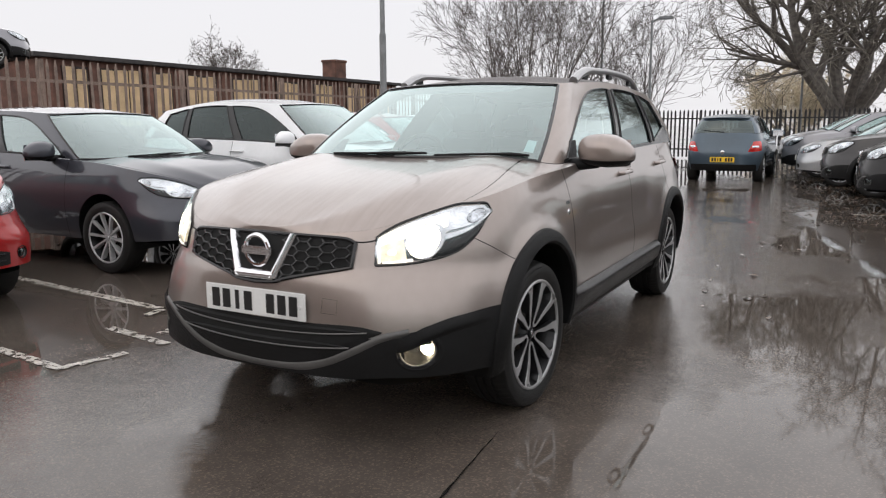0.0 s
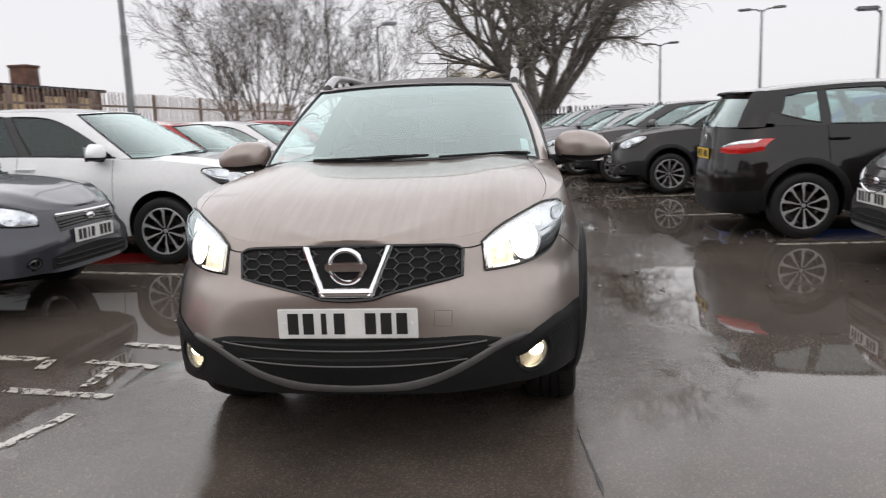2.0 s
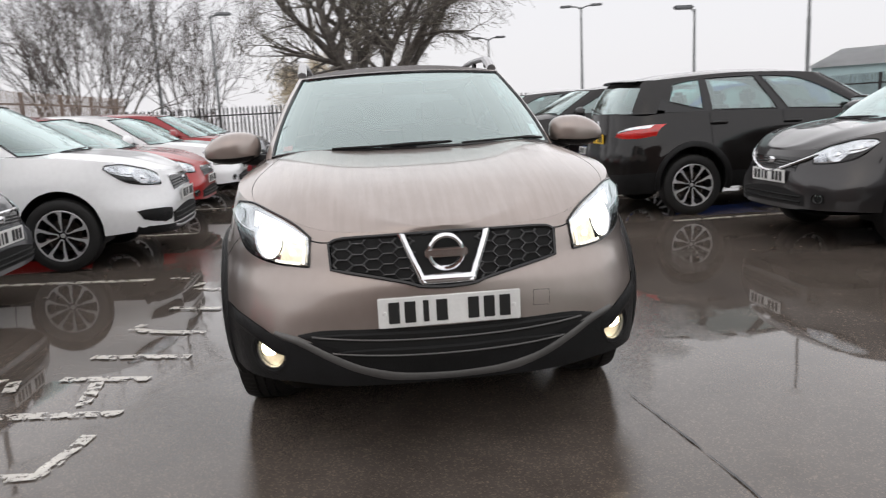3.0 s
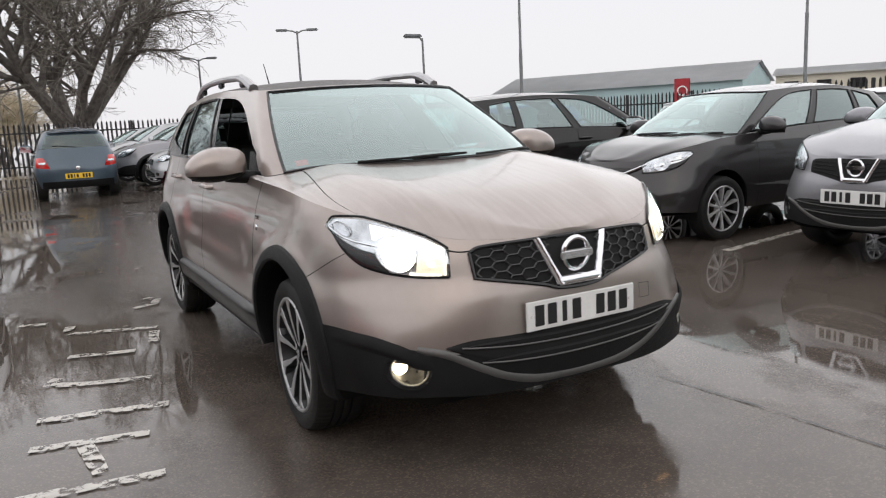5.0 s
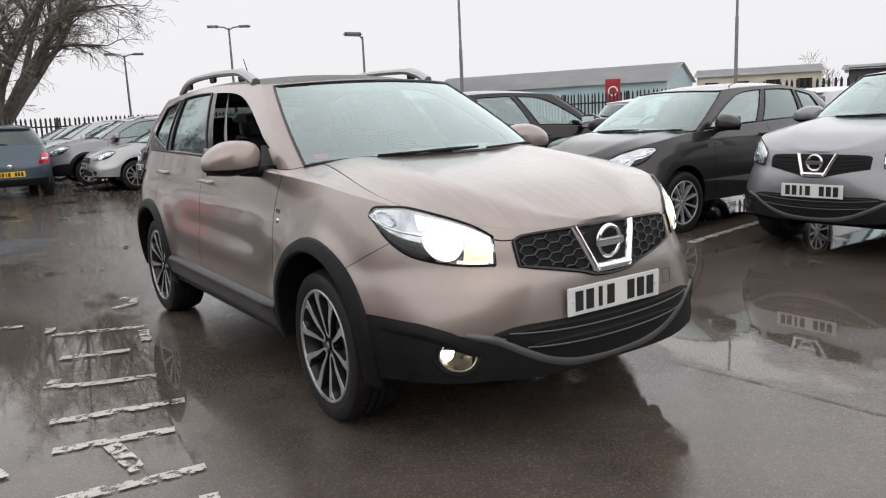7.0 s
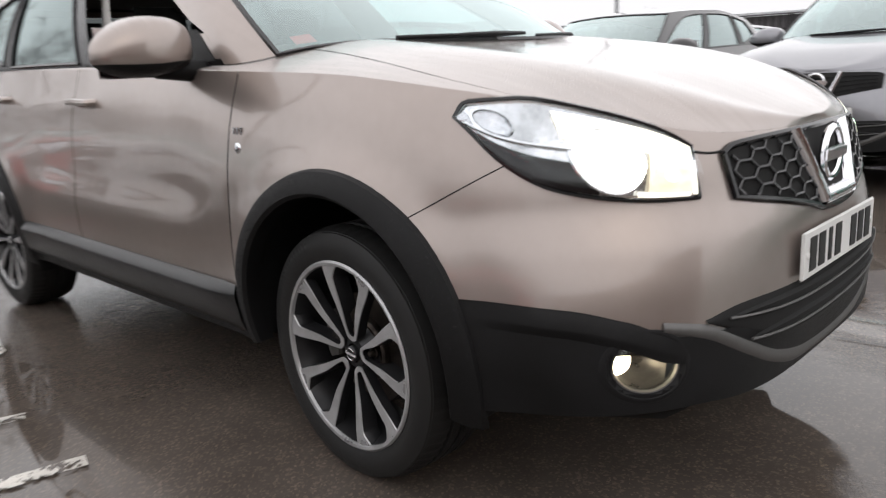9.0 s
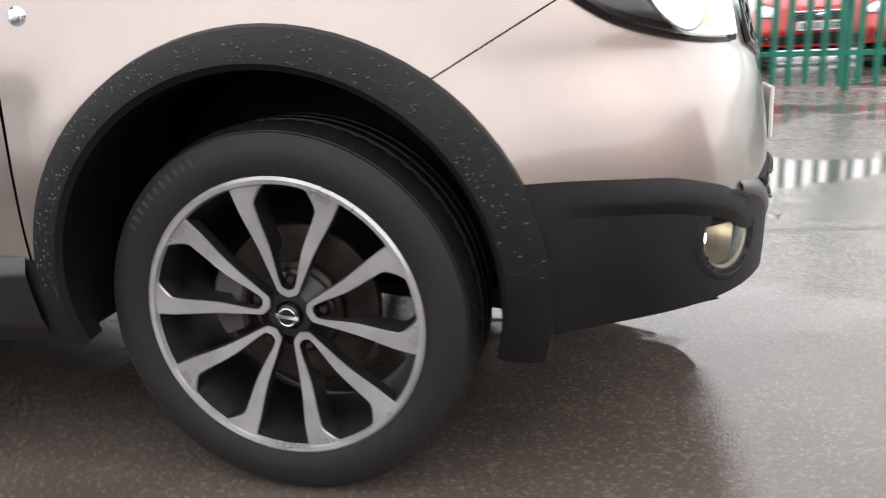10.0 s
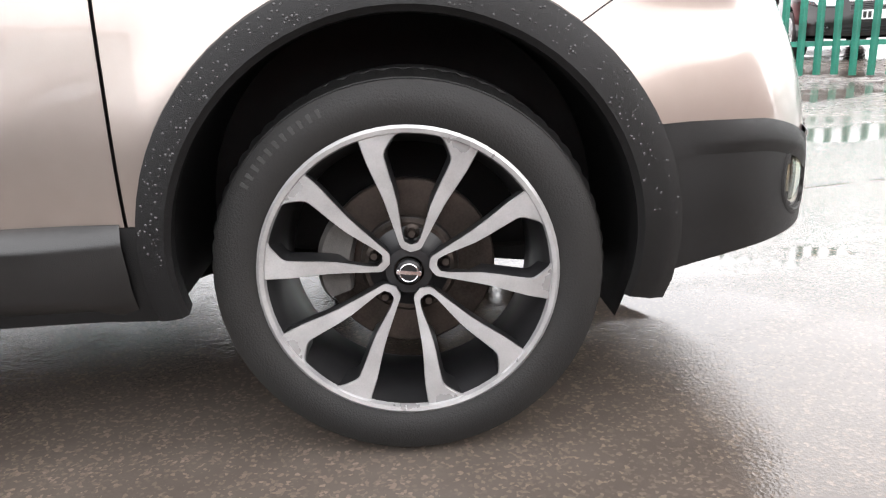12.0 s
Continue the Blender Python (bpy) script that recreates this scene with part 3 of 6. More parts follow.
    both(frame_bm, band(1, 0, W["a"], lo, hi, 3, 6))
    both(frame_bm, band(1, W["d"], 1, lo, hi, 4, 6))
    both(frame_bm, band(2, W["back"], 1, lo, hi, 6, 6))
    both(pil_bm, band(1, *W["b"], lo, hi, 3, 6))
    both(pil_bm, band(1, *W["c"], lo, hi, 3, 6))
    part("cabin_frame", weld(frame_bm), body, car)
    part("window_trim", weld(pil_bm), M_GLOSSBLACK, car, "black window trim")
    bm = bmesh.new()
    both(bm, band(0, 0, W["screen"], lo, hi, na + 4, 8))
    part("windscreen", weld(bm), glass, car)
    bm = bmesh.new()
    edge_in = lambda s, a: hi(s, a) - 0.035
    both(bm, [[p + Vector((0, 0.004, -0.004)) for p in r] for r in band(0, 0, W["screen"], edge_in, hi, na, 1)])
    part("screen_band", weld(bm), M_GLOSSBLACK, car)
    for s in (1, -1):
        seal = [S.cabin(0, W["screen"], lerp(0.02, 0.965, k / 8)) for k in range(9)] + [S.cabin(0, a, 0.965) for a in np.linspace(W["screen"], 0, 12)[1:]]
        seal = [S.cabin(0, a, 0.02) for a in np.linspace(0, W["screen"], 12)[:-1]] + seal
        bm = bmesh.new()
        tube(bm, [(s * p.x, p.y - 0.001, p.z + 0.001) for p in seal], 0.009, 5, False)
        part("screen_seal", bm, M_GLOSSBLACK, car)
    bm = bmesh.new()
    both(bm, band(2, 0, W["back"], lo, hi, na, 6))
    part("rear_window", weld(bm), rear_glass, car)
    for a0, a1, g in ((W["a"], W["b"][0], side_glass or glass), (W["b"][1], W["c"][0], rear_glass), (W["c"][1], W["d"], rear_glass)):
        for s in (1, -1):
            if open_window and s < 0 and a0 == W["a"]:
                continue
            bm = bmesh.new()
            sided(bm, [[(p.x - 0.006, p.y, p.z) for p in r] for r in band(1, a0, a1, lo, hi, 14, 5)], s)
            pane = part("side_window", bm, g, car)
            edge_rows = band(1, a0, a1, lo, hi, 14, 5)
            loop = edge_rows[0] + [r[-1] for r in edge_rows[1:]] + edge_rows[-1][-2::-1] + [r[0] for r in edge_rows[-2::-1]]
            bm = bmesh.new()
            tube(bm, [(s * (p.x + 0.001), p.y, p.z) for p in loop], 0.008, 5, False)
            part("gasket", bm, M_GLOSSBLACK, pane)
    rim = [S.cabin(s, a, 1.0) for s, seq in ((0, np.linspace(0, 1, na)), (1, np.linspace(0, 1, na)[1:]), (2, np.linspace(1, 0, na)[1:])) for a in seq]
    cr = lambda p, s: Vector((p.x * s, p.y, p.z + 0.05 * (1 - s**2.5) * min(1.0, p.x / 0.45, max(0.0, (p.y - S.crown[0]) / 0.5), max(0.0, (S.crown[4] - p.y) / 0.4))))
    bm = bmesh.new()
    both(bm, [[cr(p, s) for p in rim] for s in ss])
    part("roof", weld(bm), roof or body, car)
    bm = bmesh.new()
    both(bm, [[cr(p, s) - Vector((0, 0, 0.03)) for p in rim] for s in ss[::3] + [1.0]])
    part("headlining", weld(bm), M_HEADLINER, car)
    # cabin fittings
    bm = bmesh.new()
    dy = S.base[0]
    dx = S.base[2] * 0.93
    zt = S.top(0.5)
    grid(bm, [[(-dx, dy + 0.3, zt - 0.03), (0, dy + 0.05, zt - 0.01), (dx, dy + 0.3, zt - 0.03)], [(-dx, dy + 0.62, zt), (0, dy + 0.62, zt + 0.02), (dx, dy + 0.62, zt)], [(-dx, dy + 0.74, zt - 0.06), (0, dy + 0.74, zt - 0.06), (dx, dy + 0.74, zt - 0.06)], [(-dx, dy + 0.7, 0.4), (0, dy + 0.7, 0.4), (dx, dy + 0.7, 0.4)]])
    part("dashboard", bm, M_PLASTIC, car)
    for x in (0.36, -0.36):
        bm = bmesh.new()
        seat(bm, x, dy + 1.18)
        part("front_seat", bm, M_SEAT, car)
    bm = bmesh.new()
    seat(bm, 0.34, dy + 2.0, 0.62), seat(bm, -0.34, dy + 2.0, 0.62)
    part("rear_bench", bm, M_SEAT, car)
    bm = bmesh.new()
    pts = [(-0.36 + 0.18 * math.cos(a), dy + 0.86 + 0.07 * math.sin(a), zt - 0.02 + 0.17 * math.sin(a)) for a in np.linspace(0, 2 * math.pi, 25)]
    tube(bm, pts, 0.015, 6, False)
    rod(bm, (-0.36, dy + 0.86, zt - 0.02), (-0.36, dy + 0.7, zt - 0.06), 0.07, 0.05, 12)
    part("steering_wheel", bm, M_PLASTIC, car)
    # mirrors
    for s in (1, -1):
        y0, z0 = S.base[1] + 0.16, S.top(S.base[1] + 0.16) + 0.055
        bm = bmesh.new()
        bmesh.ops.create_uvsphere(bm, u_segments=28, v_segments=18, radius=1)
        for v in bm.verts:
            q = [math.copysign(abs(c) ** 0.68, c) for c in v.co]
            k = 1 - 0.40 * max(0, q[0]) ** 1.6 - 0.05 * max(0, -q[0])
            v.co = Vector((q[0] * 0.150, (q[1] * 0.12 * (1 - 0.35 * max(0, q[0])) if q[1] < 0 else q[1] * 0.025), (q[2] * 0.100 if q[2] > 0 else q[2] * 0.070) * k - 0.010 * q[0]))
        for f in bm.faces:
            f.material_index = 1 if f.calc_center_median().z < -0.030 else 0
        bm.transform(pose(s * (S.base[2] + 0.178), y0, z0, 0, 0, -12 * s) @ Matrix.Diagonal((s, 1, 1, 1)))
        if s < 0:
            bmesh.ops.reverse_faces(bm, faces=bm.faces)
        mir = part("door_mirror", bm, mirror or body, car)
        mir.data.materials.append(M_PLASTIC)
        bm = bmesh.new()
        box(bm, (s * (S.base[2] + 0.178), y0 + 0.034, z0), (0.23, 0.006, 0.14), 0.002, Matrix.Rotation(radians(-12 * s), 4, "Z"))
        part("mirror_glass", bm, M_CHROME, mir)
        bm = bmesh.new()
        rod(bm, (s * (S.base[2] - 0.02), y0 - 0.02, z0 - 0.06), (s * (S.base[2] + 0.13), y0, z0 - 0.05), 0.035, 0.025, 10)
        part("mirror_stalk", bm, M_PLASTIC, mir)
    # door handles
    for d in range(len(cuts) - 1):
        y0 = cuts[d + 1] - 0.10
        for s in (1, -1):
            z0 = S.top(y0) - 0.118
            x0 = S.x(y0, z0)
            bm = bmesh.new()
            tube(bm, [(s * (x0 - 0.005), y0 - 0.1, z0), (s * (x0 + 0.026), y0 - 0.085, z0), (s * (x0 + 0.032), y0, z0 + 0.004), (s * (x0 + 0.026), y0 + 0.085, z0 + 0.004), (s * (x0 - 0.005), y0 + 0.1, z0 + 0.003)], 0.013, 8)
            part("door_handle", bm, body, car)
    # wheels
    for y in (0, S.wb):
        for s in (1, -1):
            add_wheel(car, wheels, s * track, y, S.axle, turn + 23 * (y > 0) + (31 if s > 0 else 0), steer if y == 0 else 0.0)
    return car


def scaled_shape(front=0.87, wb=2.63, back=0.83, half=0.89, height=1.60, waist=1.06, nose_z=0.86, cowl=0.10, axle=0.335, arch=0.385, hatch=0.30, lean=0.45, rounded=2.5, roof_end=0.0, belt_rise=0.08, corner=(4.0, 3.6), bonnet=None, base_n=2.8, cowl_in=0.0, **more):
    """A hatchback or crossover shape from its main measures."""
    k = half / 0.89
    h = waist / 1.06
    return Shape(
        wb,
        w=[(0.2, 0.80 * k), (0.3, 0.845 * k), (0.45, 0.872 * k), (0.62 * h, 0.882 * k), (0.75 * h, 0.876 * k), (0.85 * h, 0.862 * k), (0.95 * h, 0.838 * k), (1.06 * h, 0.80 * k), (1.2 * h, 0.755 * k)],
        nose=[(0.2, front - 0.07), (0.3, front - 0.002), (0.45, front + 0.010), (0.58 * h, front + 0.016), (0.66 * h, front + 0.010), (0.75 * h, front - 0.014), (nose_z, front - 0.05), (nose_z + 0.1, front - 0.14), (nose_z + 0.2, front - 0.2)],
        square=[(0.3, corner[0]), (0.5, corner[1]), (0.64 * h, rounded + 0.25), (0.75 * h, rounded), (0.86 * h, rounded), (0.97 * h, rounded + 0.2)],
        tail=[(0.2, back - 0.06), (0.35, back), (0.6, back + 0.01), (0.8, back - 0.02), (1.2, back - 0.07)],
        bottom=[(-front, 0.305), (-0.8, 0.327), (-0.62, 0.323), (-0.4, 0.308), (0.4, 0.29), (wb - 0.4, 0.30), (wb + 0.5, 0.26), (wb + back, 0.32)],
        top=[(-front, nose_z - 0.01), (-front + 0.12, nose_z + 0.015), (-front * 0.69, lerp(nose_z, waist, 0.36)), (-front * 0.43, lerp(nose_z, waist, 0.64)), (0.0, lerp(nose_z, waist, 0.88)), (0.45, waist), (wb * 0.6, waist + belt_rise * 0.6), (wb + 0.4, waist + belt_rise)],
        bonnet=bonnet or [(-front, nose_z - 0.01), (-front + 0.1, nose_z + 0.045), (-front * 0.5, lerp(nose_z, waist, 0.75)), (0.0, waist + 0.005), (0.5, waist + 0.03)],
        clad=[(-front - 0.02, 0.478), (-front + 0.01, 0.478), (-front + 0.08, 0.482), (-front + 0.15, 0.522), (-front + 0.25, 0.550), (-0.4, 0.563), (0.4, 0.457), (wb - 0.6, 0.475), (wb - 0.4, 0.48), (wb + 0.4, 0.5), (wb + back, 0.46)],
        base=(cowl + cowl_in, cowl + lean, 0.775 * k, wb + back - 0.45, wb + back - 0.06, base_n),
        crown=(cowl + 0.83, cowl + 1.05, 0.60 * k, wb + back - 0.62, wb + back - hatch, 3.2),
        ring=[(cowl + 0.8, height - 0.105), (cowl + 1.3, height - 0.07), (wb * 0.75, height - 0.055), (wb + back - hatch, height - 0.115 - roof_end)],
        arch=arch,
        axle=axle,
        **more,
    )




# ---- fittings on the outside of a car ----
class Face:
    """Places points on a car's front (or back), in the measures of a car of the reference size."""

    def __init__(self, S, half, nose_z, back=False):
        self.S, self.k, self.back = S, half / 0.89, back
        self.zk = (nose_z - 0.25) / 0.61

    def __call__(self, x, z, out=0.0):
        x, z = x * self.k, 0.25 + (z - 0.25) * self.zk
        y = self.S.back_y(x, z) if self.back else self.S.front_y(x, z)
        e = 0.004
        g = self.S.back_y if self.back else self.S.front_y
        n = Vector((-(g(x + e, z) - g(x - e, z)) / (2 * e), 1, -(g(x, z + e) - g(x, z - e)) / (2 * e))).normalized()
        if not self.back:
            n = -n
        return Vector((x, y, z)) + n * out


def between(F, low, high, outs, sgn=1, nu=24, nv=8):
    """Rows of points between two curves of (x, z) points; outs: how far proud, from the low to the high curve."""
    lo, hi = spline2(low, 6), spline2(high, 6)
    pick = lambda c, t: c[min(len(c) - 1, int(t * (len(c) - 1)))] if t >= 1 else tuple(lerp(a, b, t * (len(c) - 1) % 1) for a, b in zip(c[int(t * (len(c) - 1))], c[int(t * (len(c) - 1)) + 1]))
    o = spline([(k / (len(outs) - 1), v) for k, v in enumerate(outs)])
    rows = []
    for j in range(nv + 1):
        v = j / nv
        row = []
        for i in range(nu + 1):
            a, b = pick(lo, i / nu), pick(hi, i / nu)
            row.append(F(sgn * lerp(a[0], b[0], v), lerp(a[1], b[1], v), o(v)))
        rows.append(row)
    return rows


def curve_bar(F, pts, r, out, sgn=1, n=6, seg=6):
    return [F(sgn * x, z, out) for x, z in spline2(pts, n)]


LAMP_LOW = [(0.498, 0.748), (0.58, 0.751), (0.655, 0.761), (0.735, 0.79), (0.775, 0.85), (0.79, 0.925)]
LAMP_HIGH = [(0.487, 0.852), (0.539, 0.892), (0.63, 0.936), (0.72, 0.968), (0.772, 0.966), (0.792, 0.935)]


def headlamps(car, F, lit, low=LAMP_LOW, high=LAMP_HIGH, dark=True):
    """Clear lamps: silvered bowls and ridges over a dark floor, bulbs, lens and seal."""
    lo, hi = spline2(low, 6), spline2(high, 6)

    def at(c, u):
        t = max(0.0, min(0.9999, u)) * (len(c) - 1)
        return [lerp(a, b, t % 1) for a, b in zip(c[int(t)], c[int(t) + 1])]

    def mid(u, v):
        return [lerp(a, b, v) for a, b in zip(at(lo, u), at(hi, u))]

    for s in (1, -1):
        put = lambda u, v, o: F(s * mid(u, v)[0], mid(u, v)[1], o)

        def area(u0, u1, v0, v1, o, tilt=0.0, nu=12, nv=6):
            bm = bmesh.new()
            grid(bm, [[put(lerp(u0, u1, i / nu), lerp(v0, v1, k / nv) + tilt * i / nu, o + 0.0016 * math.sin(math.pi * k / nv)) for i in range(nu + 1)] for k in range(nv + 1)])
            return bm

        def bowl(u, v, ru, rv, outs, seg=28):
            bm = bmesh.new()
            grid(bm, [[put(u + q * ru * math.cos(a), v + q * rv * math.sin(a), o) for a in np.linspace(0, 2 * math.pi, seg + 1)] for q, o in outs])
            return bm

        bm = bmesh.new()
        grid(bm, between(F, low, high, (-0.002, 0.008, 0.008, -0.002), s, 18, 6))
        lamp = part("headlamp", bm, M_LAMPCLEAR, car, "lit headlamp behind a clear lens" if lit else "clear headlamp")
        part("dark_bezel", area(0.44, 0.86, 0.03, 0.34, 0.0105, -0.02), M_GLOSSBLACK, lamp)
        part("dipped_bowl", bowl(0.39, 0.40, 0.125, 0.37, ((1.0, 0.0135), (0.95, 0.0150), (0.86, 0.0125), (0.5, 0.0115), (0.02, 0.0115))), M_LAMPCLEAR, lamp)
        part("indicator_bowl", bowl(0.74, 0.66, 0.085, 0.19, ((1.0, 0.012), (0.93, 0.0145), (0.84, 0.0115), (0.4, 0.0105), (0.02, 0.0105))), M_LAMPFACET, lamp)
        part("side_facet", area(0.86, 0.97, 0.30, 0.80, 0.0112), M_LAMPFACET, lamp)
        bm = bmesh.new()
        tube(bm, [put(u, 0.47 + 0.20 * (u - 0.5) - 0.12 * math.sin(3.1 * (u - 0.5)), 0.0135) for u in np.linspace(0.50, 0.95, 14)], [0.002] + [0.0042] * 12 + [0.002], 6)
        part("chrome_ridge", bm, M_CHROME, lamp)
        # when lit, the reflectors emit by themselves in place of reflected bulb light
        part("inner_bowl", area(0.04, 0.255, 0.09, 0.60, 0.0125), M_INNER if lit else M_LAMPFACET, lamp)
        if lit:
            part("upper_reflector", area(0.035, 0.52, 0.61, 0.90, 0.0128, -0.03), M_GLOW, lamp)
            part("edge_reflector", area(0.022, 0.048, 0.06, 0.66, 0.0135), M_GLOW, lamp)
            part("lower_reflector", area(0.06, 0.30, 0.035, 0.10, 0.013), M_GLOW, lamp)
            part("bulb", bowl(0.375, 0.41, 0.108, 0.33, ((1.0, 0.0142), (0.7, 0.0175), (0.3, 0.019), (0.02, 0.0192))), M_BEAM, lamp)
            part("inner_bulb", bowl(0.15, 0.34, 0.038, 0.085, ((1.0, 0.0145), (0.6, 0.0165), (0.02, 0.017))), M_GLOW, lamp)
        else:
            part("bulb", bowl(0.39, 0.40, 0.04, 0.12, ((1.0, 0.0125), (0.6, 0.016), (0.02, 0.017))), M_CHROME, lamp)
        bm = bmesh.new()
        grid(bm, between(F, low, high, (0.004, 0.023, 0.025, 0.019, 0.004), s, 18, 8), s > 0)
        part("lens", bm, M_LENS, lamp)
        bm = bmesh.new()
        loop = [F(s * x, z, 0.004) for x, z in spline2(low, 4) + spline2(high, 4)[::-1]]
        tube(bm, loop + [loop[0]], 0.005, 5, False)
        part("seal", bm, M_GLOSSBLACK, lamp)


def v_front(car, F, S, detail=True):
    """Honeycomb grille with a bright V, badge, lower intake with its lip, and fog lamps."""
    top = [(0.0, 0.853), (0.13, 0.852), (0.29, 0.849), (0.385, 0.843), (0.418, 0.828)]
    low = [(0.0, 0.664), (0.095, 0.670), (0.14, 0.684), (0.27, 0.712), (0.414, 0.738)]
    mir = lambda c: [(-x, z) for x, z in c[:0:-1]] + c
    bm = bmesh.new()
    grid(bm, between(F, mir(low), mir(top), (0.001, 0.005, 0.006, 0.003), 1, 40, 8))
    g = part("grille", bm, M_DARK, car, "black honeycomb grille")
    bm = bmesh.new()
    zl, zh = spline(low), spline(top)
    cell = 0.042 if detail else 0.06
    if detail:
        bm.free()
        ca, ch = 0.036, 0.0185
        inside = lambda x, z: 0.10 < x < 0.412 and zl(min(x, 0.414)) + 0.004 < z < zh(min(x, 0.414)) - 0.008
        for s in (1, -1):
            bm = bmesh.new()
            for a in range(0, 8):
                for b in range(-2, 8):
                    cx, cz = 0.10 + a * ca * 1.5, 0.66 + (2 * b + a % 2) * ch
                    run = [(cx + ca, cz), (cx + ca / 2, cz + ch), (cx - ca / 2, cz + ch), (cx - ca, cz)]
                    for p, q in zip(run, run[1:]):
                        line = [(lerp(p[0], q[0], t), lerp(p[1], q[1], t)) for t in np.linspace(0, 1, 5)]
                        line = [c for c in line if inside(*c)]
                        if len(line) > 1:
                            tube(bm, [F(s * c[0], c[1], 0.010) for c in line], 0.0036, 5, False)
            part("honeycomb", bm, M_HONEYCOMB, g)
        bm = bmesh.new()
        loop = [F(x, z, 0.005) for x, z in spline2(mir(top), 3) + spline2(mir(low), 3)[::-1]]
        tube(bm, loop + [loop[0]], 0.008, 6, False)
        part("grille_surround", bm, M_GLOSSBLACK, g)
    else:
        for k in range(4):
            rows = [F(x, lerp(zl(abs(x)), zh(abs(x)), (k + 1) / 5), 0.006) for x in np.linspace(-0.38, 0.38, 20)]
            tube(bm, rows, 0.005, 4, False)
            part("grille_bar", bm, M_PLASTIC, g)
            bm = bmesh.new()
        bm.free()
    # the V: two legs and the foot between them
    bm = bmesh.new()
    for s in (1, -1):
        rows = []
        for t in np.linspace(0, 1, 8):
            xo, xi, z = lerp(0.107, 0.176, t), lerp(0.066, 0.139, t), lerp(0.680, 0.850, t)
            rows.append([F(s * lerp(xi, xo, q), z, 0.003 + 0.023 * math.sin(math.pi * q) ** 0.6) for q in (0, 0.06, 0.18, 0.36, 0.55, 0.74, 0.88, 0.96, 1)])
        grid(bm, rows, s > 0)
    rows = [[F(x, 0.670 + 0.042 * q, 0.004 + 0.022 * math.sin(math.pi * q) ** 0.6) for q in (0, 0.06, 0.18, 0.36, 0.55, 0.74, 0.88, 0.96, 1)] for x in np.linspace(-0.098, 0.098, 9)]
    grid(bm, rows)
    part("chrome_strip", bm, M_CHROME, g, "chrome V-shaped strip")
    bm = bmesh.new()
    c = F(0, 0.782, 0.018)
    tube(bm, [c + Vector((0.060 * F.k * math.cos(a), 0, 0.060 * F.k * math.sin(a))) for a in np.linspace(0, 2 * math.pi, 37)], 0.010, 8, False)
    badge = part("badge", bm, M_CHROME, g, "round chrome badge with a cross bar")
    bm = bmesh.new()
    box(bm, c + Vector((0, -0.006, 0)), (0.156 * F.k, 0.016, 0.034), 0.006)
    part("badge_bar", bm, M_CHROME, badge)
    # lower intake
    top = [(0.0, 0.540), (0.2, 0.542), (0.38, 0.541), (0.47, 0.532), (0.555, 0.506)]
    low = [(0.0, 0.345), (0.14, 0.352), (0.30, 0.383), (0.43, 0.440), (0.55, 0.498)]
    bm = bmesh.new()
    grid(bm, between(F, mir(low), mir(top), (-0.003, 0.005, 0.005, -0.003), 1, 40, 6))
    intake = part("lower_intake", bm, M_DARK, car)
    for z0, z1, w in ((0.476, 0.502, 0.50), (0.416, 0.440, 0.43)):
        bm = bmesh.new()
        tube(bm, [F(x, lerp(z0, z1, (x / w) ** 2), 0.010) for x in np.linspace(-w, w, 30)], 0.0036, 5)
        part("intake_bar", bm, M_GREYTRIM, intake)
        bm = bmesh.new()
        grid(bm, [[F(x, lerp(z0, z1, (x / w) ** 2) + d * (1 - (x / w) ** 4), o) for x in np.linspace(-w, w, 30)] for d, o in ((0.002, 0.008), (0.022, 0.012), (0.03, 0.004))])
        part("intake_slat", bm, M_DARK, intake)
    a = [(0.0, 0.345), (0.14, 0.352), (0.30, 0.383), (0.43, 0.440), (0.55, 0.497), (0.64, 0.516)]
    b = [(0.0, 0.308), (0.2, 0.315), (0.34, 0.353), (0.45, 0.405), (0.56, 0.464), (0.645, 0.492)]
    bm = bmesh.new()
    grid(bm, between(F, mir(b), mir(a), (0.0, 0.006, 0.008, 0.006, 0.0), 1, 50, 6))
    part("bumper_lip", bm, M_GREYTRIM, car, "satin grey curved lip")
    return g


def cut_round(ob, F, x, z, rx, rz):
    """Opens a round hole on both sides in a front panel."""
    bm = bmesh.new()
    bm.from_mesh(ob.data)
    bmesh.ops.delete(bm, geom=[f for f in bm.faces if f.calc_center_median().y < -0.3 and math.hypot((abs(f.calc_center_median().x) - x * F.k) / rx, (f.calc_center_median().z - z) / rz) < 1], context="FACES")
    bm.to_mesh(ob.data)
    bm.free()


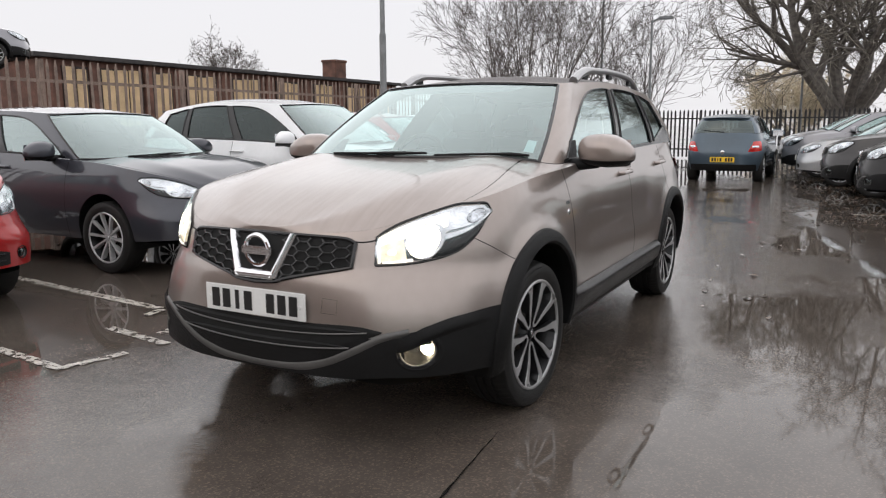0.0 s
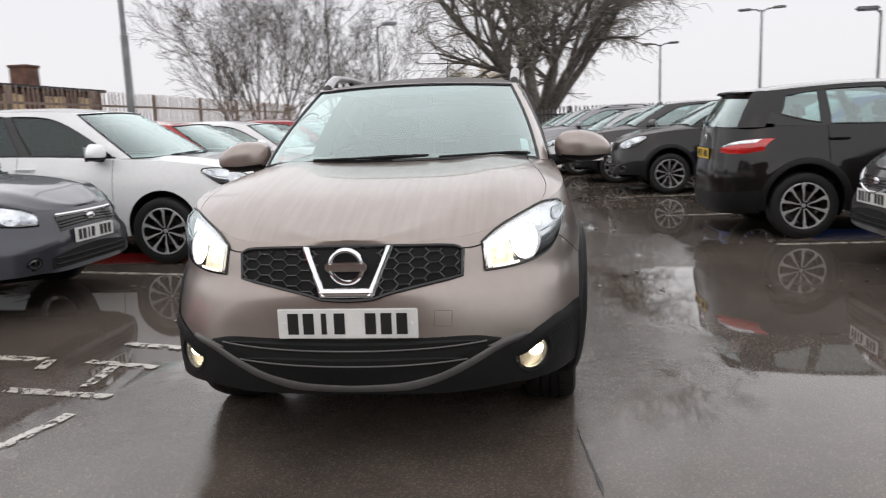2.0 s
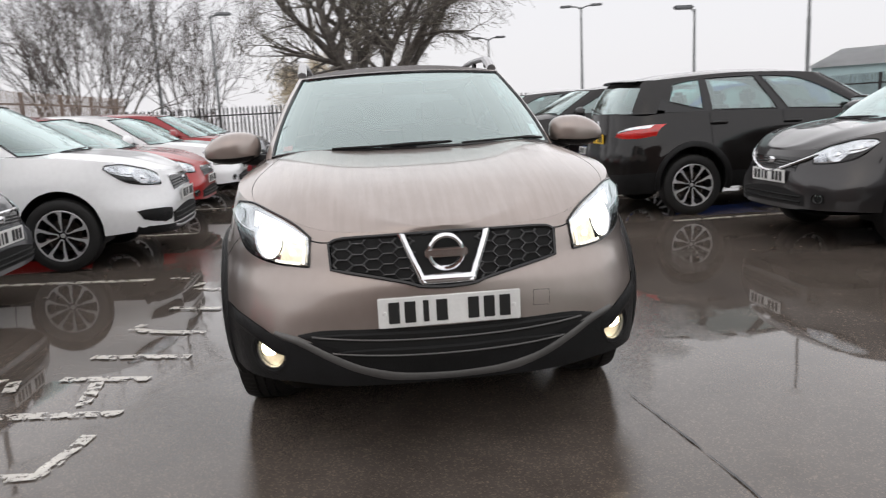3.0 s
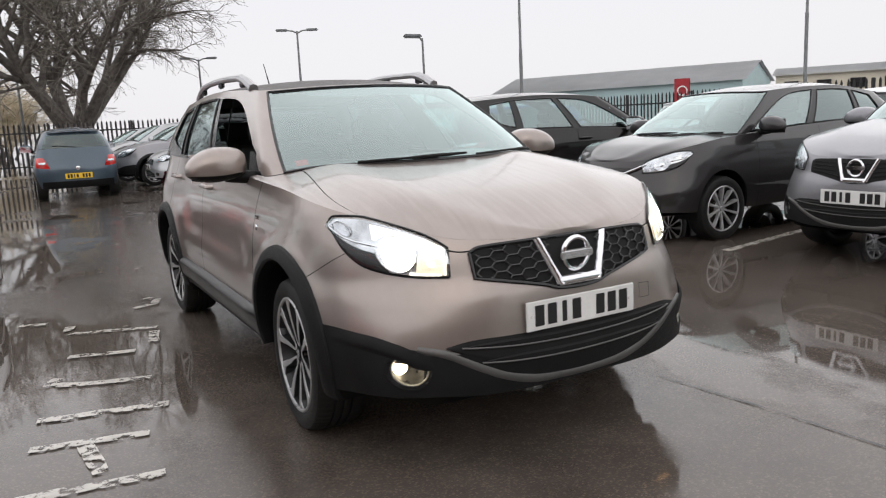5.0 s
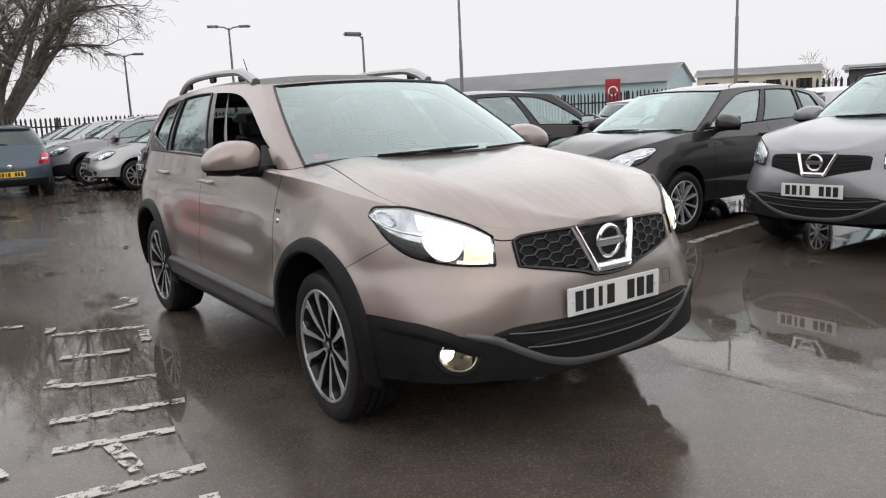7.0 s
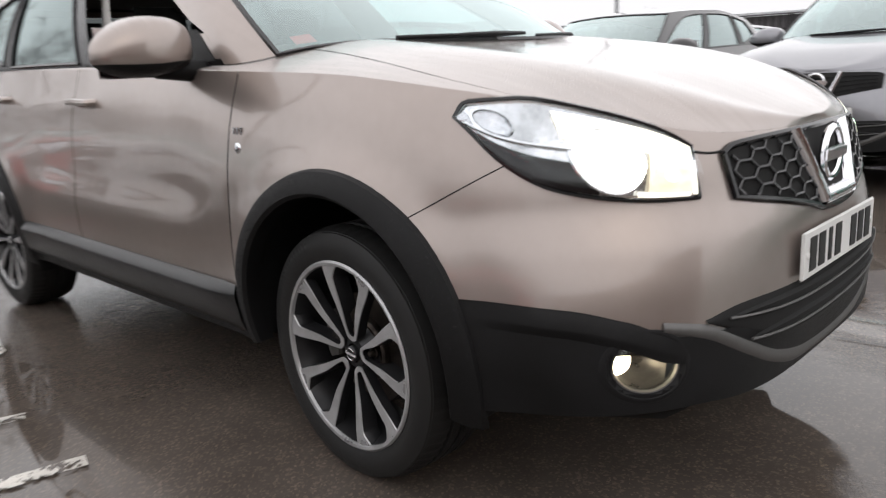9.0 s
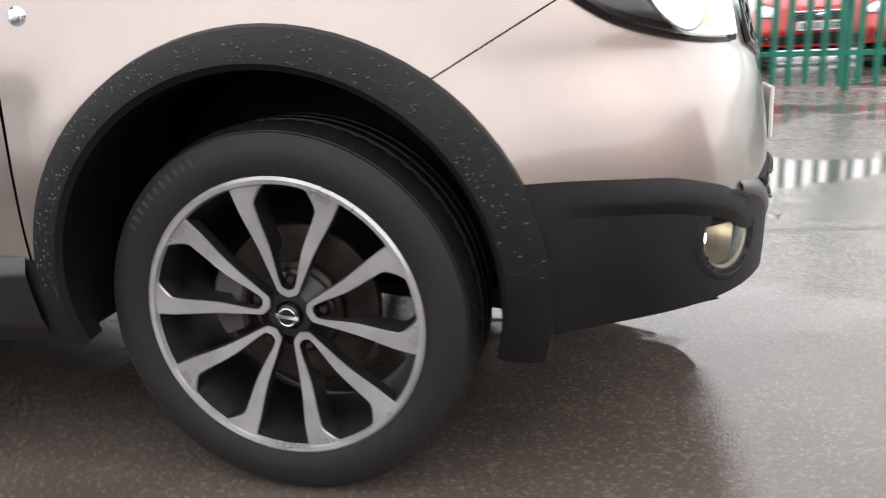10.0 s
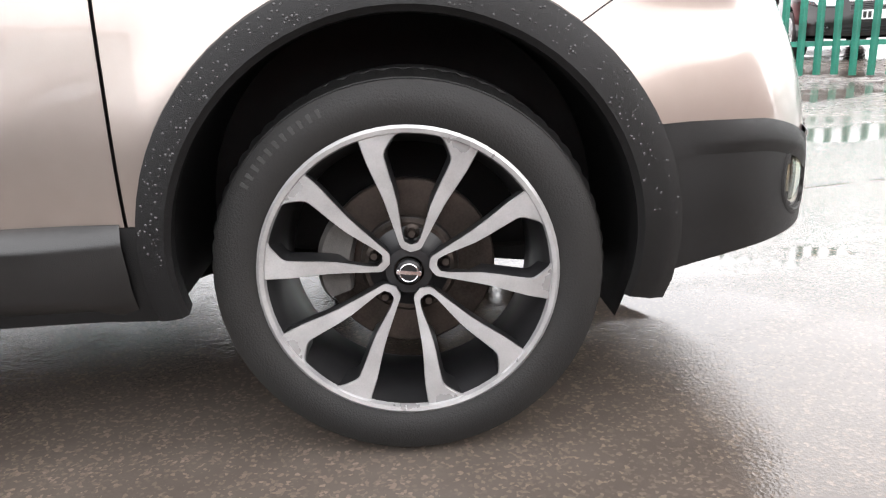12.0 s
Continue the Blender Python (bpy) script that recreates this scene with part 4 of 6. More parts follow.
def fog_lamps(car, F, lit, x=0.668, z=0.428, r=0.056):
    """Round lamps sunk in the bumper, each bulb at the back of its bowl."""
    zw = 0.25 + (z - 0.25) * F.zk
    for ob in car.children:
        if ob.name.split(".")[0] in ("cladding", "inner_skin", "front_panel"):
            cut_round(ob, F, x, zw, r * 1.12, r * 1.12)
    for s in (1, -1):
        def dish(prof, seg=32):
            return [[F(s * (x + q * r * 0.95 * math.cos(a)), z + q * r * math.sin(a), o) for a in np.linspace(0, 2 * math.pi, seg + 1)] for q, o in prof]

        bm = bmesh.new()
        grid(bm, dish([(1.40, 0.0042), (1.32, 0.0062), (1.22, 0.0055), (1.12, -0.002), (1.0, -0.008), (0.99, -0.02)]), s < 0)
        lamp = part("fog_lamp", bm, M_PLASTIC, car, "lit round fog lamp" if lit else "round fog lamp")
        bm = bmesh.new()
        grid(bm, dish([(1.02, -0.010), (0.96, -0.040), (0.85, -0.068), (0.55, -0.086), (0.02, -0.090)]), s < 0)
        part("reflector", bm, M_FOGBOWL, lamp)
        bm = bmesh.new()
        grid(bm, dish([(1.09, -0.006), (1.06, -0.002), (1.01, -0.003), (0.98, -0.010)]), s < 0)
        part("ring", bm, M_GREYTRIM, lamp)
        if lit:
            c = Vector((s * 0.677, -0.675, 0.429))
            # larger amber sphere behind the bulb is an added glow, not a fitting
            for nm, m_, d, rr in (("bulb_holder", M_FOGHALO, 0.014, 0.035), ("bulb", M_FOGBEAM, 0.0, 0.032)):
                bm = bmesh.new()
                bmesh.ops.create_uvsphere(bm, u_segments=20, v_segments=12, radius=rr)
                bm.transform(Matrix.Translation(c + Vector((0, d, 0))))
                part(nm, bm, m_, lamp)
        bm = bmesh.new()
        grid(bm, dish([(1.01, -0.008), (0.8, -0.002), (0.4, 0.002), (0.02, 0.003)]), s < 0)
        part("lens", bm, M_LENS, lamp)


def plain_front(car, F, bright=True, top=0.80, low=0.70, half=0.36, bar=True):
    """A slim upper grille, a lower intake and a bright bar."""
    bm = bmesh.new()
    grid(bm, [[F(x, lerp(low, top, v) - 0.03 * (x / half) ** 2 * (1 - v), 0.004) for x in np.linspace(-half, half, 24)] for v in np.linspace(0, 1, 5)])
    g = part("grille", bm, M_GLOSSBLACK, car, "black grille")
    for k in range(3):
        bm = bmesh.new()
        tube(bm, [F(x, lerp(low, top, (k + 1) / 4) - 0.02 * (x / half) ** 2, 0.008) for x in np.linspace(-half * 0.96, half * 0.96, 20)], 0.006, 5)
        part("grille_bar", bm, M_PLASTIC, g)
    if bar:
        bm = bmesh.new()
        tube(bm, [F(x, top + 0.012, 0.010) for x in np.linspace(-half, half, 20)], 0.014, 6)
        part("chrome_bar", bm, M_CHROME if bright else M_SILVERTRIM, g)
    bm = bmesh.new()
    bmesh.ops.create_uvsphere(bm, u_segments=18, v_segments=10, radius=0.05)
    bm.transform(Matrix.Translation(F(0, lerp(low, top, 0.6), 0.012)) @ Matrix.Diagonal((1.2, 0.25, 0.62, 1)))
    part("badge", bm, M_CHROME, g)
    bm = bmesh.new()
    grid(bm, [[F(x, lerp(0.36, 0.52 - 0.06 * (x / 0.5) ** 2, v), 0.004) for x in np.linspace(-0.5, 0.5, 24)] for v in np.linspace(0, 1, 5)])
    lo = part("lower_intake", bm, M_DARK, car)
    for z in (0.40, 0.45):
        bm = bmesh.new()
        tube(bm, [F(x, z, 0.008) for x in np.linspace(-0.46, 0.46, 20)], 0.006, 5)
        part("intake_bar", bm, M_PLASTIC, lo)


def lower_trim(car, F):
    """Dark fog lamp panels and a black lower edge with a bright strip."""
    for s in (1, -1):
        bm = bmesh.new()
        grid(bm, between(F, [(0.53, 0.40), (0.62, 0.395), (0.72, 0.41), (0.78, 0.44)], [(0.50, 0.51), (0.62, 0.525), (0.74, 0.53), (0.80, 0.52)], (0.004, 0.010, 0.010, 0.004), s, 12, 4))
        part("fog_panel", bm, M_PLASTIC, car, "black fog lamp panel")
    for nm, z0, z1, w, m_, o in (("valance", 0.27, 0.345, 0.80, M_PLASTIC, 0.006), ("skid_strip", 0.285, 0.315, 0.46, M_SILVERTRIM, 0.012)):
        bm = bmesh.new()
        grid(bm, [[F(x, lerp(z0, z1, v) + 0.03 * (x / w) ** 4, o * math.sin(math.pi * lerp(0.08, 0.92, v))) for x in np.linspace(-w, w, 30)] for v in np.linspace(0, 1, 5)])
        part(nm, bm, m_, car)


def tail_lamps(car, S, F, kind):
    wrap = kind == "crossover"
    if wrap:
        low, high = [(0.50, 0.885), (0.62, 0.87), (0.74, 0.87), (0.822, 0.895)], [(0.55, 0.95), (0.66, 0.99), (0.76, 1.015), (0.805, 1.02)]
        rise = 0.0
    else:
        low, high = [(0.56, 0.74), (0.66, 0.74), (0.75, 0.75), (0.835, 0.77)], [(0.66, 0.98), (0.70, 1.0), (0.75, 1.0), (0.80, 1.0)]
        rise = 0.0
    for s in (1, -1):
        bm = bmesh.new()
        rows = between(F, [(x, z + rise) for x, z in low], [(x, z + rise) for x, z in high], (0.0, 0.014, 0.016, 0.0), s, 14, 6)
        grid(bm, rows)
        lamp = part("tail_lamp", bm, M_LAMPRED, car, "red tail lamp")
        bm = bmesh.new()
        if wrap:
            grid(bm, between(F, [(0.54, 0.925), (0.64, 0.95), (0.78, 0.975)], [(0.555, 0.945), (0.66, 0.985), (0.785, 1.012)], (0.017, 0.02, 0.017), s, 8, 3))
        else:
            grid(bm, between(F, [(0.63, 0.84), (0.70, 0.84), (0.77, 0.845)], [(0.64, 0.89), (0.71, 0.89), (0.77, 0.89)], (0.017, 0.02, 0.017), s, 8, 3))
        part("reversing_lens", bm, M_LAMPCLEAR, lamp)


def swoosh(car, F):
    """A bright line that runs under the grille from lamp to lamp."""
    bm = bmesh.new()
    tube(bm, [F(x, 0.66 + 0.17 * (abs(x) / 0.52) ** 1.6, 0.012) for x in np.linspace(-0.52, 0.52, 31)], 0.013, 6)
    part("chrome_strip", bm, M_CHROME, car)


def wipers(car, S, x0=0.0):
    for a0, a1 in ((0.14, 0.64), (-0.30, 0.10)):
        pts = []
        for t in np.linspace(a0, a1, 9):
            p = S.cabin(0, abs(t), 0.03 + 0.05 * (t - a0))
            pts.append(Vector((math.copysign(p.x, t), p.y - 0.009, p.z + 0.007)))
        bm = bmesh.new()
        tube(bm, pts, [0.006] * 5 + [0.008, 0.010, 0.008, 0.006], 6)
        part("wiper", bm, M_PLASTIC, car)


def back_details(car, S, body, z=0.9):
    """Rear wiper, badge and number plate."""
    y = S.back_y(0, z)
    plate(car, S, y + 0.012, z, front=False, yellow=True)
    bm = bmesh.new()
    bmesh.ops.create_uvsphere(bm, u_segments=14, v_segments=8, radius=0.045)
    zb = min(z + 0.16, S.top(S.wb + 0.5) - 0.06)
    bm.transform(Matrix.Translation((0, S.back_y(0, zb) + 0.004, zb)) @ Matrix.Diagonal((1, 0.2, 1, 1)))
    part("badge", bm, M_CHROME, car)
    bm = bmesh.new()
    p, q = S.cabin(2, 0.0, 0.06), S.cabin(2, 0.34, 0.16)
    tube(bm, [p + Vector((0, 0.02, 0.0)), q + Vector((0, 0.02, 0.01))], 0.01, 5)
    part("rear_wiper", bm, M_PLASTIC, car)
    bm = bmesh.new()
    edge = [S.cabin(2, a, 1.0) for a in np.linspace(0, 0.62, 12)]
    both(bm, [[p + Vector((0, dy, dz)) for p in edge] for dy, dz in ((-0.12, 0.010), (-0.02, 0.012), (0.085, 0.0), (0.088, -0.012), (0.0, -0.035), (-0.04, -0.05))])
    part("roof_spoiler", weld(bm), body, car)


def roof_rails(car, S, a0=0.04, a1=0.86):
    for s in (1, -1):
        pts = []
        for t in np.linspace(0, 1, 15):
            p = S.cabin(1, lerp(a0, a1, t), 1.0)
            up = 0.062 * min(1.0, 6 * t, 6 * (1 - t)) ** 0.7
            pts.append(Vector((s * (p.x - 0.015), p.y, p.z + 0.008 + up)))
        bm = bmesh.new()
        tube(bm, pts, [0.028] * 3 + [0.019] * 9 + [0.022] * 3, 8)
        part("roof_rail", bm, M_SILVERTRIM, car, "silver roof rail")
        bm = bmesh.new()
        for k in (2, 7, 12):
            p = pts[k]
            box(bm, p - Vector((0, 0, 0.024)), (0.02, 0.09, 0.05), 0.006)
            part("rail_foot", bm, M_PLASTIC, car)
            bm = bmesh.new()
        bm.free()


# ---- ground ----
def ground_mat():
    m = bpy.data.materials.new("wet_asphalt")
    m.use_nodes = True
    n, l = m.node_tree.nodes, m.node_tree.links
    p = n["Principled BSDF"]
    tc = n.new("ShaderNodeTexCoord")

    def noise_tex(scale, detail, rough=0.55, stretch=None):
        t = n.new("ShaderNodeTexNoise")
        t.inputs["Scale"].default_value, t.inputs["Detail"].default_value, t.inputs["Roughness"].default_value = scale, detail, rough
        if stretch:
            mp = n.new("ShaderNodeMapping")
            mp.inputs["Scale"].default_value = stretch
            l.new(tc.outputs["Object"], mp.inputs[0])
            l.new(mp.outputs[0], t.inputs["Vector"])
        else:
            l.new(tc.outputs["Object"], t.inputs["Vector"])
        return t.outputs[0]

    def ramp(v, a, b, ca, cb):
        r = n.new("ShaderNodeValToRGB")
        r.color_ramp.elements[0].position, r.color_ramp.elements[1].position = a, b
        r.color_ramp.elements[0].color, r.color_ramp.elements[1].color = (*ca, 1), (*cb, 1)
        l.new(v, r.inputs[0])
        return r.outputs[0]

    def math_node(op, a, b, clamp=False):
        t = n.new("ShaderNodeMath")
        t.operation, t.use_clamp = op, clamp
        for k, v in enumerate((a, b)):
            if isinstance(v, (int, float)):
                t.inputs[k].default_value = v
            else:
                l.new(v, t.inputs[k])
        return t.outputs[0]

    pools = noise_tex(0.62, 7, 0.62, (1.0, 0.6, 1.0))
    sep = n.new("ShaderNodeSeparateXYZ")
    l.new(tc.outputs["Object"], sep.inputs[0])
    crest = n.new("ShaderNodeMapRange")
    crest.inputs[1].default_value, crest.inputs[2].default_value, crest.inputs[3].default_value, crest.inputs[4].default_value = 0.9, 1.9, -0.10, 0.045
    l.new(math_node("ABSOLUTE", sep.outputs[0], 0.0), crest.inputs[0])
    lane = n.new("ShaderNodeMapRange")
    lane.inputs[1].default_value, lane.inputs[2].default_value, lane.inputs[3].default_value, lane.inputs[4].default_value = -1.9, -0.7, -0.13, 0.0
    l.new(sep.outputs[1], lane.inputs[0])
    pools = math_node("ADD", math_node("ADD", pools, crest.outputs[0]), lane.outputs[0])
    wet = ramp(pools, 0.43, 0.485, (0, 0, 0), (1, 1, 1))
    stone = n.new("ShaderNodeTexVoronoi")
    stone.inputs["Scale"].default_value = 150
    l.new(tc.outputs["Object"], stone.inputs["Vector"])
    grain = noise_tex(260, 2)
    tone = noise_tex(1.3, 6, 0.65)
    base = ramp(tone, 0.3, 0.75, (0.066, 0.055, 0.047), (0.128, 0.108, 0.093))
    spots = ramp(stone.outputs["Color"], 0.62, 0.95, (0.85, 0.85, 0.85), (1.6, 1.5, 1.4))
    mix = n.new("ShaderNodeMix")
    mix.data_type, mix.blend_type = "RGBA", "MULTIPLY"
    mix.inputs[0].default_value = 1.0
    l.new(base, mix.inputs[6])
    l.new(spots, mix.inputs[7])
    l.new(mix.outputs[2], p.inputs["Base Color"])
    film = noise_tex(5.0, 5, 0.7)
    matt = n.new("ShaderNodeMapRange")
    matt.inputs[1].default_value, matt.inputs[2].default_value, matt.inputs[3].default_value, matt.inputs[4].default_value = 1.7, 2.6, 0.02, 0.30
    l.new(math_node("ABSOLUTE", sep.outputs[0], 0.0), matt.inputs[0])
    ma = math_node("MULTIPLY", film, matt.outputs[0])
    inv = math_node("SUBTRACT", 1.0, wet)
    ra = math_node("ADD", 0.034, math_node("MULTIPLY", math_node("ADD", 0.015, ma), inv))
    ra = math_node("ADD", ra, math_node("MULTIPLY", lane.outputs[0], -0.55))
    l.new(ra, p.inputs["Roughness"])
    p.inputs["IOR"].default_value = 1.38
    p.inputs["Specular IOR Level"].default_value = 0.75
    b = n.new("ShaderNodeBump")
    b.inputs["Distance"].default_value = 0.004
    l.new(math_node("MULTIPLY", inv, 0.12), b.inputs["Strength"])
    l.new(math_node("ADD", stone.outputs["Distance"], grain), b.inputs["Height"])
    b2 = n.new("ShaderNodeBump")
    b2.inputs["Distance"].default_value = 0.03
    l.new(math_node("ADD", 0.012, math_node("MULTIPLY", inv, 0.06)), b2.inputs["Strength"])
    l.new(noise_tex(3.0, 3), b2.inputs["Height"])
    l.new(b.outputs[0], b2.inputs["Normal"])
    l.new(b2.outputs[0], p.inputs["Normal"])
    return m


bm = bmesh.new()
bmesh.ops.create_grid(bm, x_segments=1, y_segments=1, size=700)
tagged(link("ground", bm, ground_mat(), None, False), "wet brown-grey asphalt of a car park with puddles", "ground", kind="structure")


def worn_paint(name, color, wear=0.46):
    """Road paint with chips through which the wet asphalt shows."""
    m = mat(name, color, 0.16, vary=0.15, scale=9)
    n, l = m.node_tree.nodes, m.node_tree.links
    p = n["Principled BSDF"]
    tc = n.new("ShaderNodeTexCoord")
    t = n.new("ShaderNodeTexNoise")
    t.inputs["Scale"].default_value, t.inputs["Detail"].default_value, t.inputs["Roughness"].default_value = 16, 8, 0.75
    r = n.new("ShaderNodeValToRGB")
    r.color_ramp.elements[0].position, r.color_ramp.elements[1].position = wear, wear + 0.03
    l.new(tc.outputs["Object"], t.inputs["Vector"])
    l.new(t.outputs[0], r.inputs[0])
    tr, mx = n.new("ShaderNodeBsdfTransparent"), n.new("ShaderNodeMixShader")
    l.new(r.outputs[0], mx.inputs[0])
    l.new(tr.outputs[0], mx.inputs[1])
    l.new(p.outputs[0], mx.inputs[2])
    l.new(mx.outputs[0], n["Material Output"].inputs[0])
    return m


M_ROADWHITE = worn_paint("worn_road_paint", (0.60, 0.56, 0.50), 0.45)
M_ROADLETTER = worn_paint("faded_road_paint", (0.56, 0.53, 0.48), 0.455)
M_TAR = mat("tar_joint", (0.012, 0.011, 0.011), 0.25, vary=0.3)


def stroke(name, pts, width, material, label, z=0.004, rough=0.012):
    """A flat painted stroke with uneven edges, lying on the ground."""
    pts = [Vector((*p, 0)) for p in pts]
    fine = []
    for a, b in zip(pts, pts[1:]):
        k = max(2, int((b - a).length / 0.05))
        fine += [lerp(a, b, j / k) for j in range(k)]
    fine.append(pts[-1])
    top = [[], []]
    for k, p in enumerate(fine):
        d = (fine[min(k + 1, len(fine) - 1)] - fine[max(k - 1, 0)]).normalized()
        s = Vector((-d.y, d.x, 0))
        for j, sg in enumerate((1, -1)):
            w = width / 2 + rough * noise.noise(p * 9 + Vector((0, 0, 5 * sg)))
            q = p + sg * w * s
            top[j].append((q.x, q.y, z))
    bm = bmesh.new()
    grid(bm, top)
    return tagged(link(name, bm, material, None, False), label, "road marking", kind="structure")


for pts in ([(-7.2, 1.05), (-4.08, 0.70), (-2.2, 0.50)], [(-7.2, 3.85), (-3.27, 3.17), (-2.05, 2.96)], [(-7.2, 6.1), (-2.2, 5.6)], [(-7.2, -1.6), (-2.3, -1.95)], [(-7.2, 8.5), (-2.2, 8.1)], [(3.74, 1.58), (5.0, 1.79), (8.6, 2.35)], [(3.05, 4.12), (4.0, 4.14), (8.4, 4.3)], [(2.05, 9.02), (3.1, 9.13), (7.5, 9.4)], [(2.4, 6.55), (7.8, 6.8)], [(3.9, -0.9), (8.6, -0.5)]):
    stroke("bay_line", pts, 0.085, M_ROADWHITE, "worn white painted parking bay line")
LETTERS = [
    [(-2.25, -0.64), (-1.58, -0.70), (-1.50, -0.34)],
    [(-2.07, -0.02), (-1.44, -0.11)],
    [(-1.90, 0.455), (-1.43, 0.345)],
    [(-1.69, 0.365), (-1.655, 0.03)],
    [(-1.86, 0.81), (-1.29, 0.675)],
    [(-1.74, 1.46), (-1.79, 1.36), (-1.60, 1.25), (-1.30, 1.15)],
    [(-1.62, 2.46), (-1.09, 2.26)],
    [(-1.60, 2.68), (-1.63, 2.54)],
    [(-1.12, 2.16), (-1.17, 1.88)],
    [(-1.14, 2.95), (-0.99, 3.02), (-0.94, 3.18), (-1.02, 3.27)],
    [(-1.90, 2.95), (-1.74, 2.87)],
    [(-1.66, 1.86), (-1.30, 1.74)],
    [(-2.14, 0.47), (-2.10, 0.30)],
]
for k, pts in enumerate(LETTERS):
    stroke("painted_stroke", pts, 0.066, M_ROADLETTER, "worn white stroke of ground lettering that cannot be read", 0.006 + 0.0004 * k)
stroke("tar_joint", [(1.12, -2.7), (1.0, -1.95), (0.93, -1.5), (0.90, -1.0), (0.835, -0.37)], 0.008, M_TAR, "dark tar joint in the asphalt", 0.005, 0.01)

# ---- the brown crossover ----
CROSSOVER = dict(corner=(3.6, 3.2), bonnet=[(-0.87, 0.85), (-0.77, 0.905), (-0.435, 1.022), (0.0, 1.092), (0.3, 1.124), (0.5, 1.13)], base_n=2.5, cowl_in=0.06, deck_power=6.0, flare=0.014, scoop=0.016)
HERO = scaled_shape(**CROSSOVER)
W_HERO = wheel_set(radius=0.335, width=0.22, rim=0.2475, fine=True)
hero = build_car("car", "wet mocha-brown crossover with its lamps lit and one window open", HERO, M_PAINT_BROWN, pose(0, 0, 0), W_HERO, (0.435, 1.57, 2.49), fine=2.0, open_window=True, rear_glass=M_TINTED, roof=M_ROOFGLASS, windows=dict(screen=0.725), track=0.747, turn=7.5, shut=0.85, steer=-2.5)
FH = Face(HERO, 0.89, 0.86)
plate(hero, HERO, -0.896, 0.583)
headlamps(hero, FH, True)
v_front(hero, FH, HERO)
fog_lamps(hero, FH, True)
wipers(hero, HERO)
roof_rails(hero, HERO)
tail_lamps(hero, HERO, Face(HERO, 0.89, 0.86, True), "crossover")
back_details(hero, HERO, M_PAINT_BROWN)
for s in (1, -1):
    bm = bmesh.new()
    ys = np.linspace(0.445, 2.16, 24)
    prof = [(0.472, 0.001), (0.468, 0.012), (0.446, 0.036), (0.436, 0.039), (0.36, 0.032), (0.33, 0.012), (0.30, -0.02)]
    sided(bm, [[(HERO.x(y, z) + o * min(1.0, 0.3 + (y - 0.445) / 0.12), y, z - 0.02 * (1.3 - y) / 1.7) for y in ys] for z, o in prof], s)
    part("sill_moulding", bm, M_SILL, hero, "black plastic sill moulding")
# chamfered ledge along the cladding's top edge, square cover of the towing eye
for s in (1, -1):
    bm = bmesh.new()
    cols = [c for c in HERO.columns(2.0, []) if HERO.y(c, 0.45) < -0.40 and HERO.x(HERO.y(c, 0.45), 0.45) > 0.59]
    tops = [max(HERO.low(c), HERO.edge(c, HERO.clad)) for c in cols]
    ease = lambda c: max(0.0, min(1.0, (-HERO.y(c, 0.45) - 0.45) / 0.14, (HERO.x(HERO.y(c, 0.45), 0.45) - 0.59) / 0.12))
    sided(bm, [[HERO.point(c, z - d, 0.0045 + o * ease(c)) for c, z in zip(cols, tops)] for d, o in ((0.055, 0.0), (0.040, 0.008), (0.032, 0.010), (0.006, 0.002), (0.0, 0.0))], s)
    part("cladding_ledge", bm, M_PLASTIC, hero)
bm = bmesh.new()
ring = [(0.315, 0.565), (0.378, 0.562), (0.380, 0.618), (0.318, 0.622)]
tube(bm, [FH(lerp(a[0], b[0], t), lerp(a[1], b[1], t), 0.0004) for a, b in zip(ring, ring[1:] + ring[:1]) for t in (0, 0.34, 0.67)] + [FH(*ring[0], 0.0004)], 0.0007, 4, False)
part("towing_cover_seam", bm, M_DARK, hero)
# gap between bonnet and bumper beside the grille, screws of the number plate
for s in (1, -1):
    bm = bmesh.new()
    tube(bm, [FH(s * lerp(0.490, 0.416, t), lerp(0.842, 0.834, t) - 0.004 * math.sin(math.pi * t), 0.001) for t in np.linspace(0, 1, 7)], 0.0028, 5)
    part("bonnet_gap", bm, M_DARK, hero)
    bm = bmesh.new()
    rod(bm, (s * 0.235, -0.9005, 0.583), (s * 0.235, -0.9035, 0.583), 0.0075, 0.006, 14)
    part("plate_screw", bm, M_WHITEPLATE, hero)
# seam between bumper and wing, side repeaters, windscreen stickers
for s in (1, -1):
    bm = bmesh.new()
    tube(bm, [Vector((s * (HERO.x(y, z) + 0.0006), y, z)) for y, z in zip(np.linspace(-0.478, -0.262, 12), np.linspace(0.836, 0.715, 12))], 0.0014, 5)
    part("panel_seam", bm, M_DARK, hero)
    bm = bmesh.new()
    bmesh.ops.create_uvsphere(bm, u_segments=14, v_segments=8, radius=0.017)
    bm.transform(Matrix.Translation((s * HERO.x(0.384, 0.855), 0.384, 0.855)) @ Matrix.Diagonal((0.35, 1, 1, 1)))
    part("side_repeater", bm, M_LAMPCLEAR, hero, "round clear side repeater")
    for k in range(3):
        bm = bmesh.new()
        box(bm, (s * HERO.x(0.37, 0.90), 0.372 + 0.018 * k, 0.90), (0.006, 0.012, 0.022), 0.002)
        part("trim_badge", bm, M_CHROME, hero)
def on_screen(a, v, out=-0.012):
    p = HERO.cabin(0, abs(a), v)
    return Vector((math.copysign(p.x, a), p.y - out, p.z))


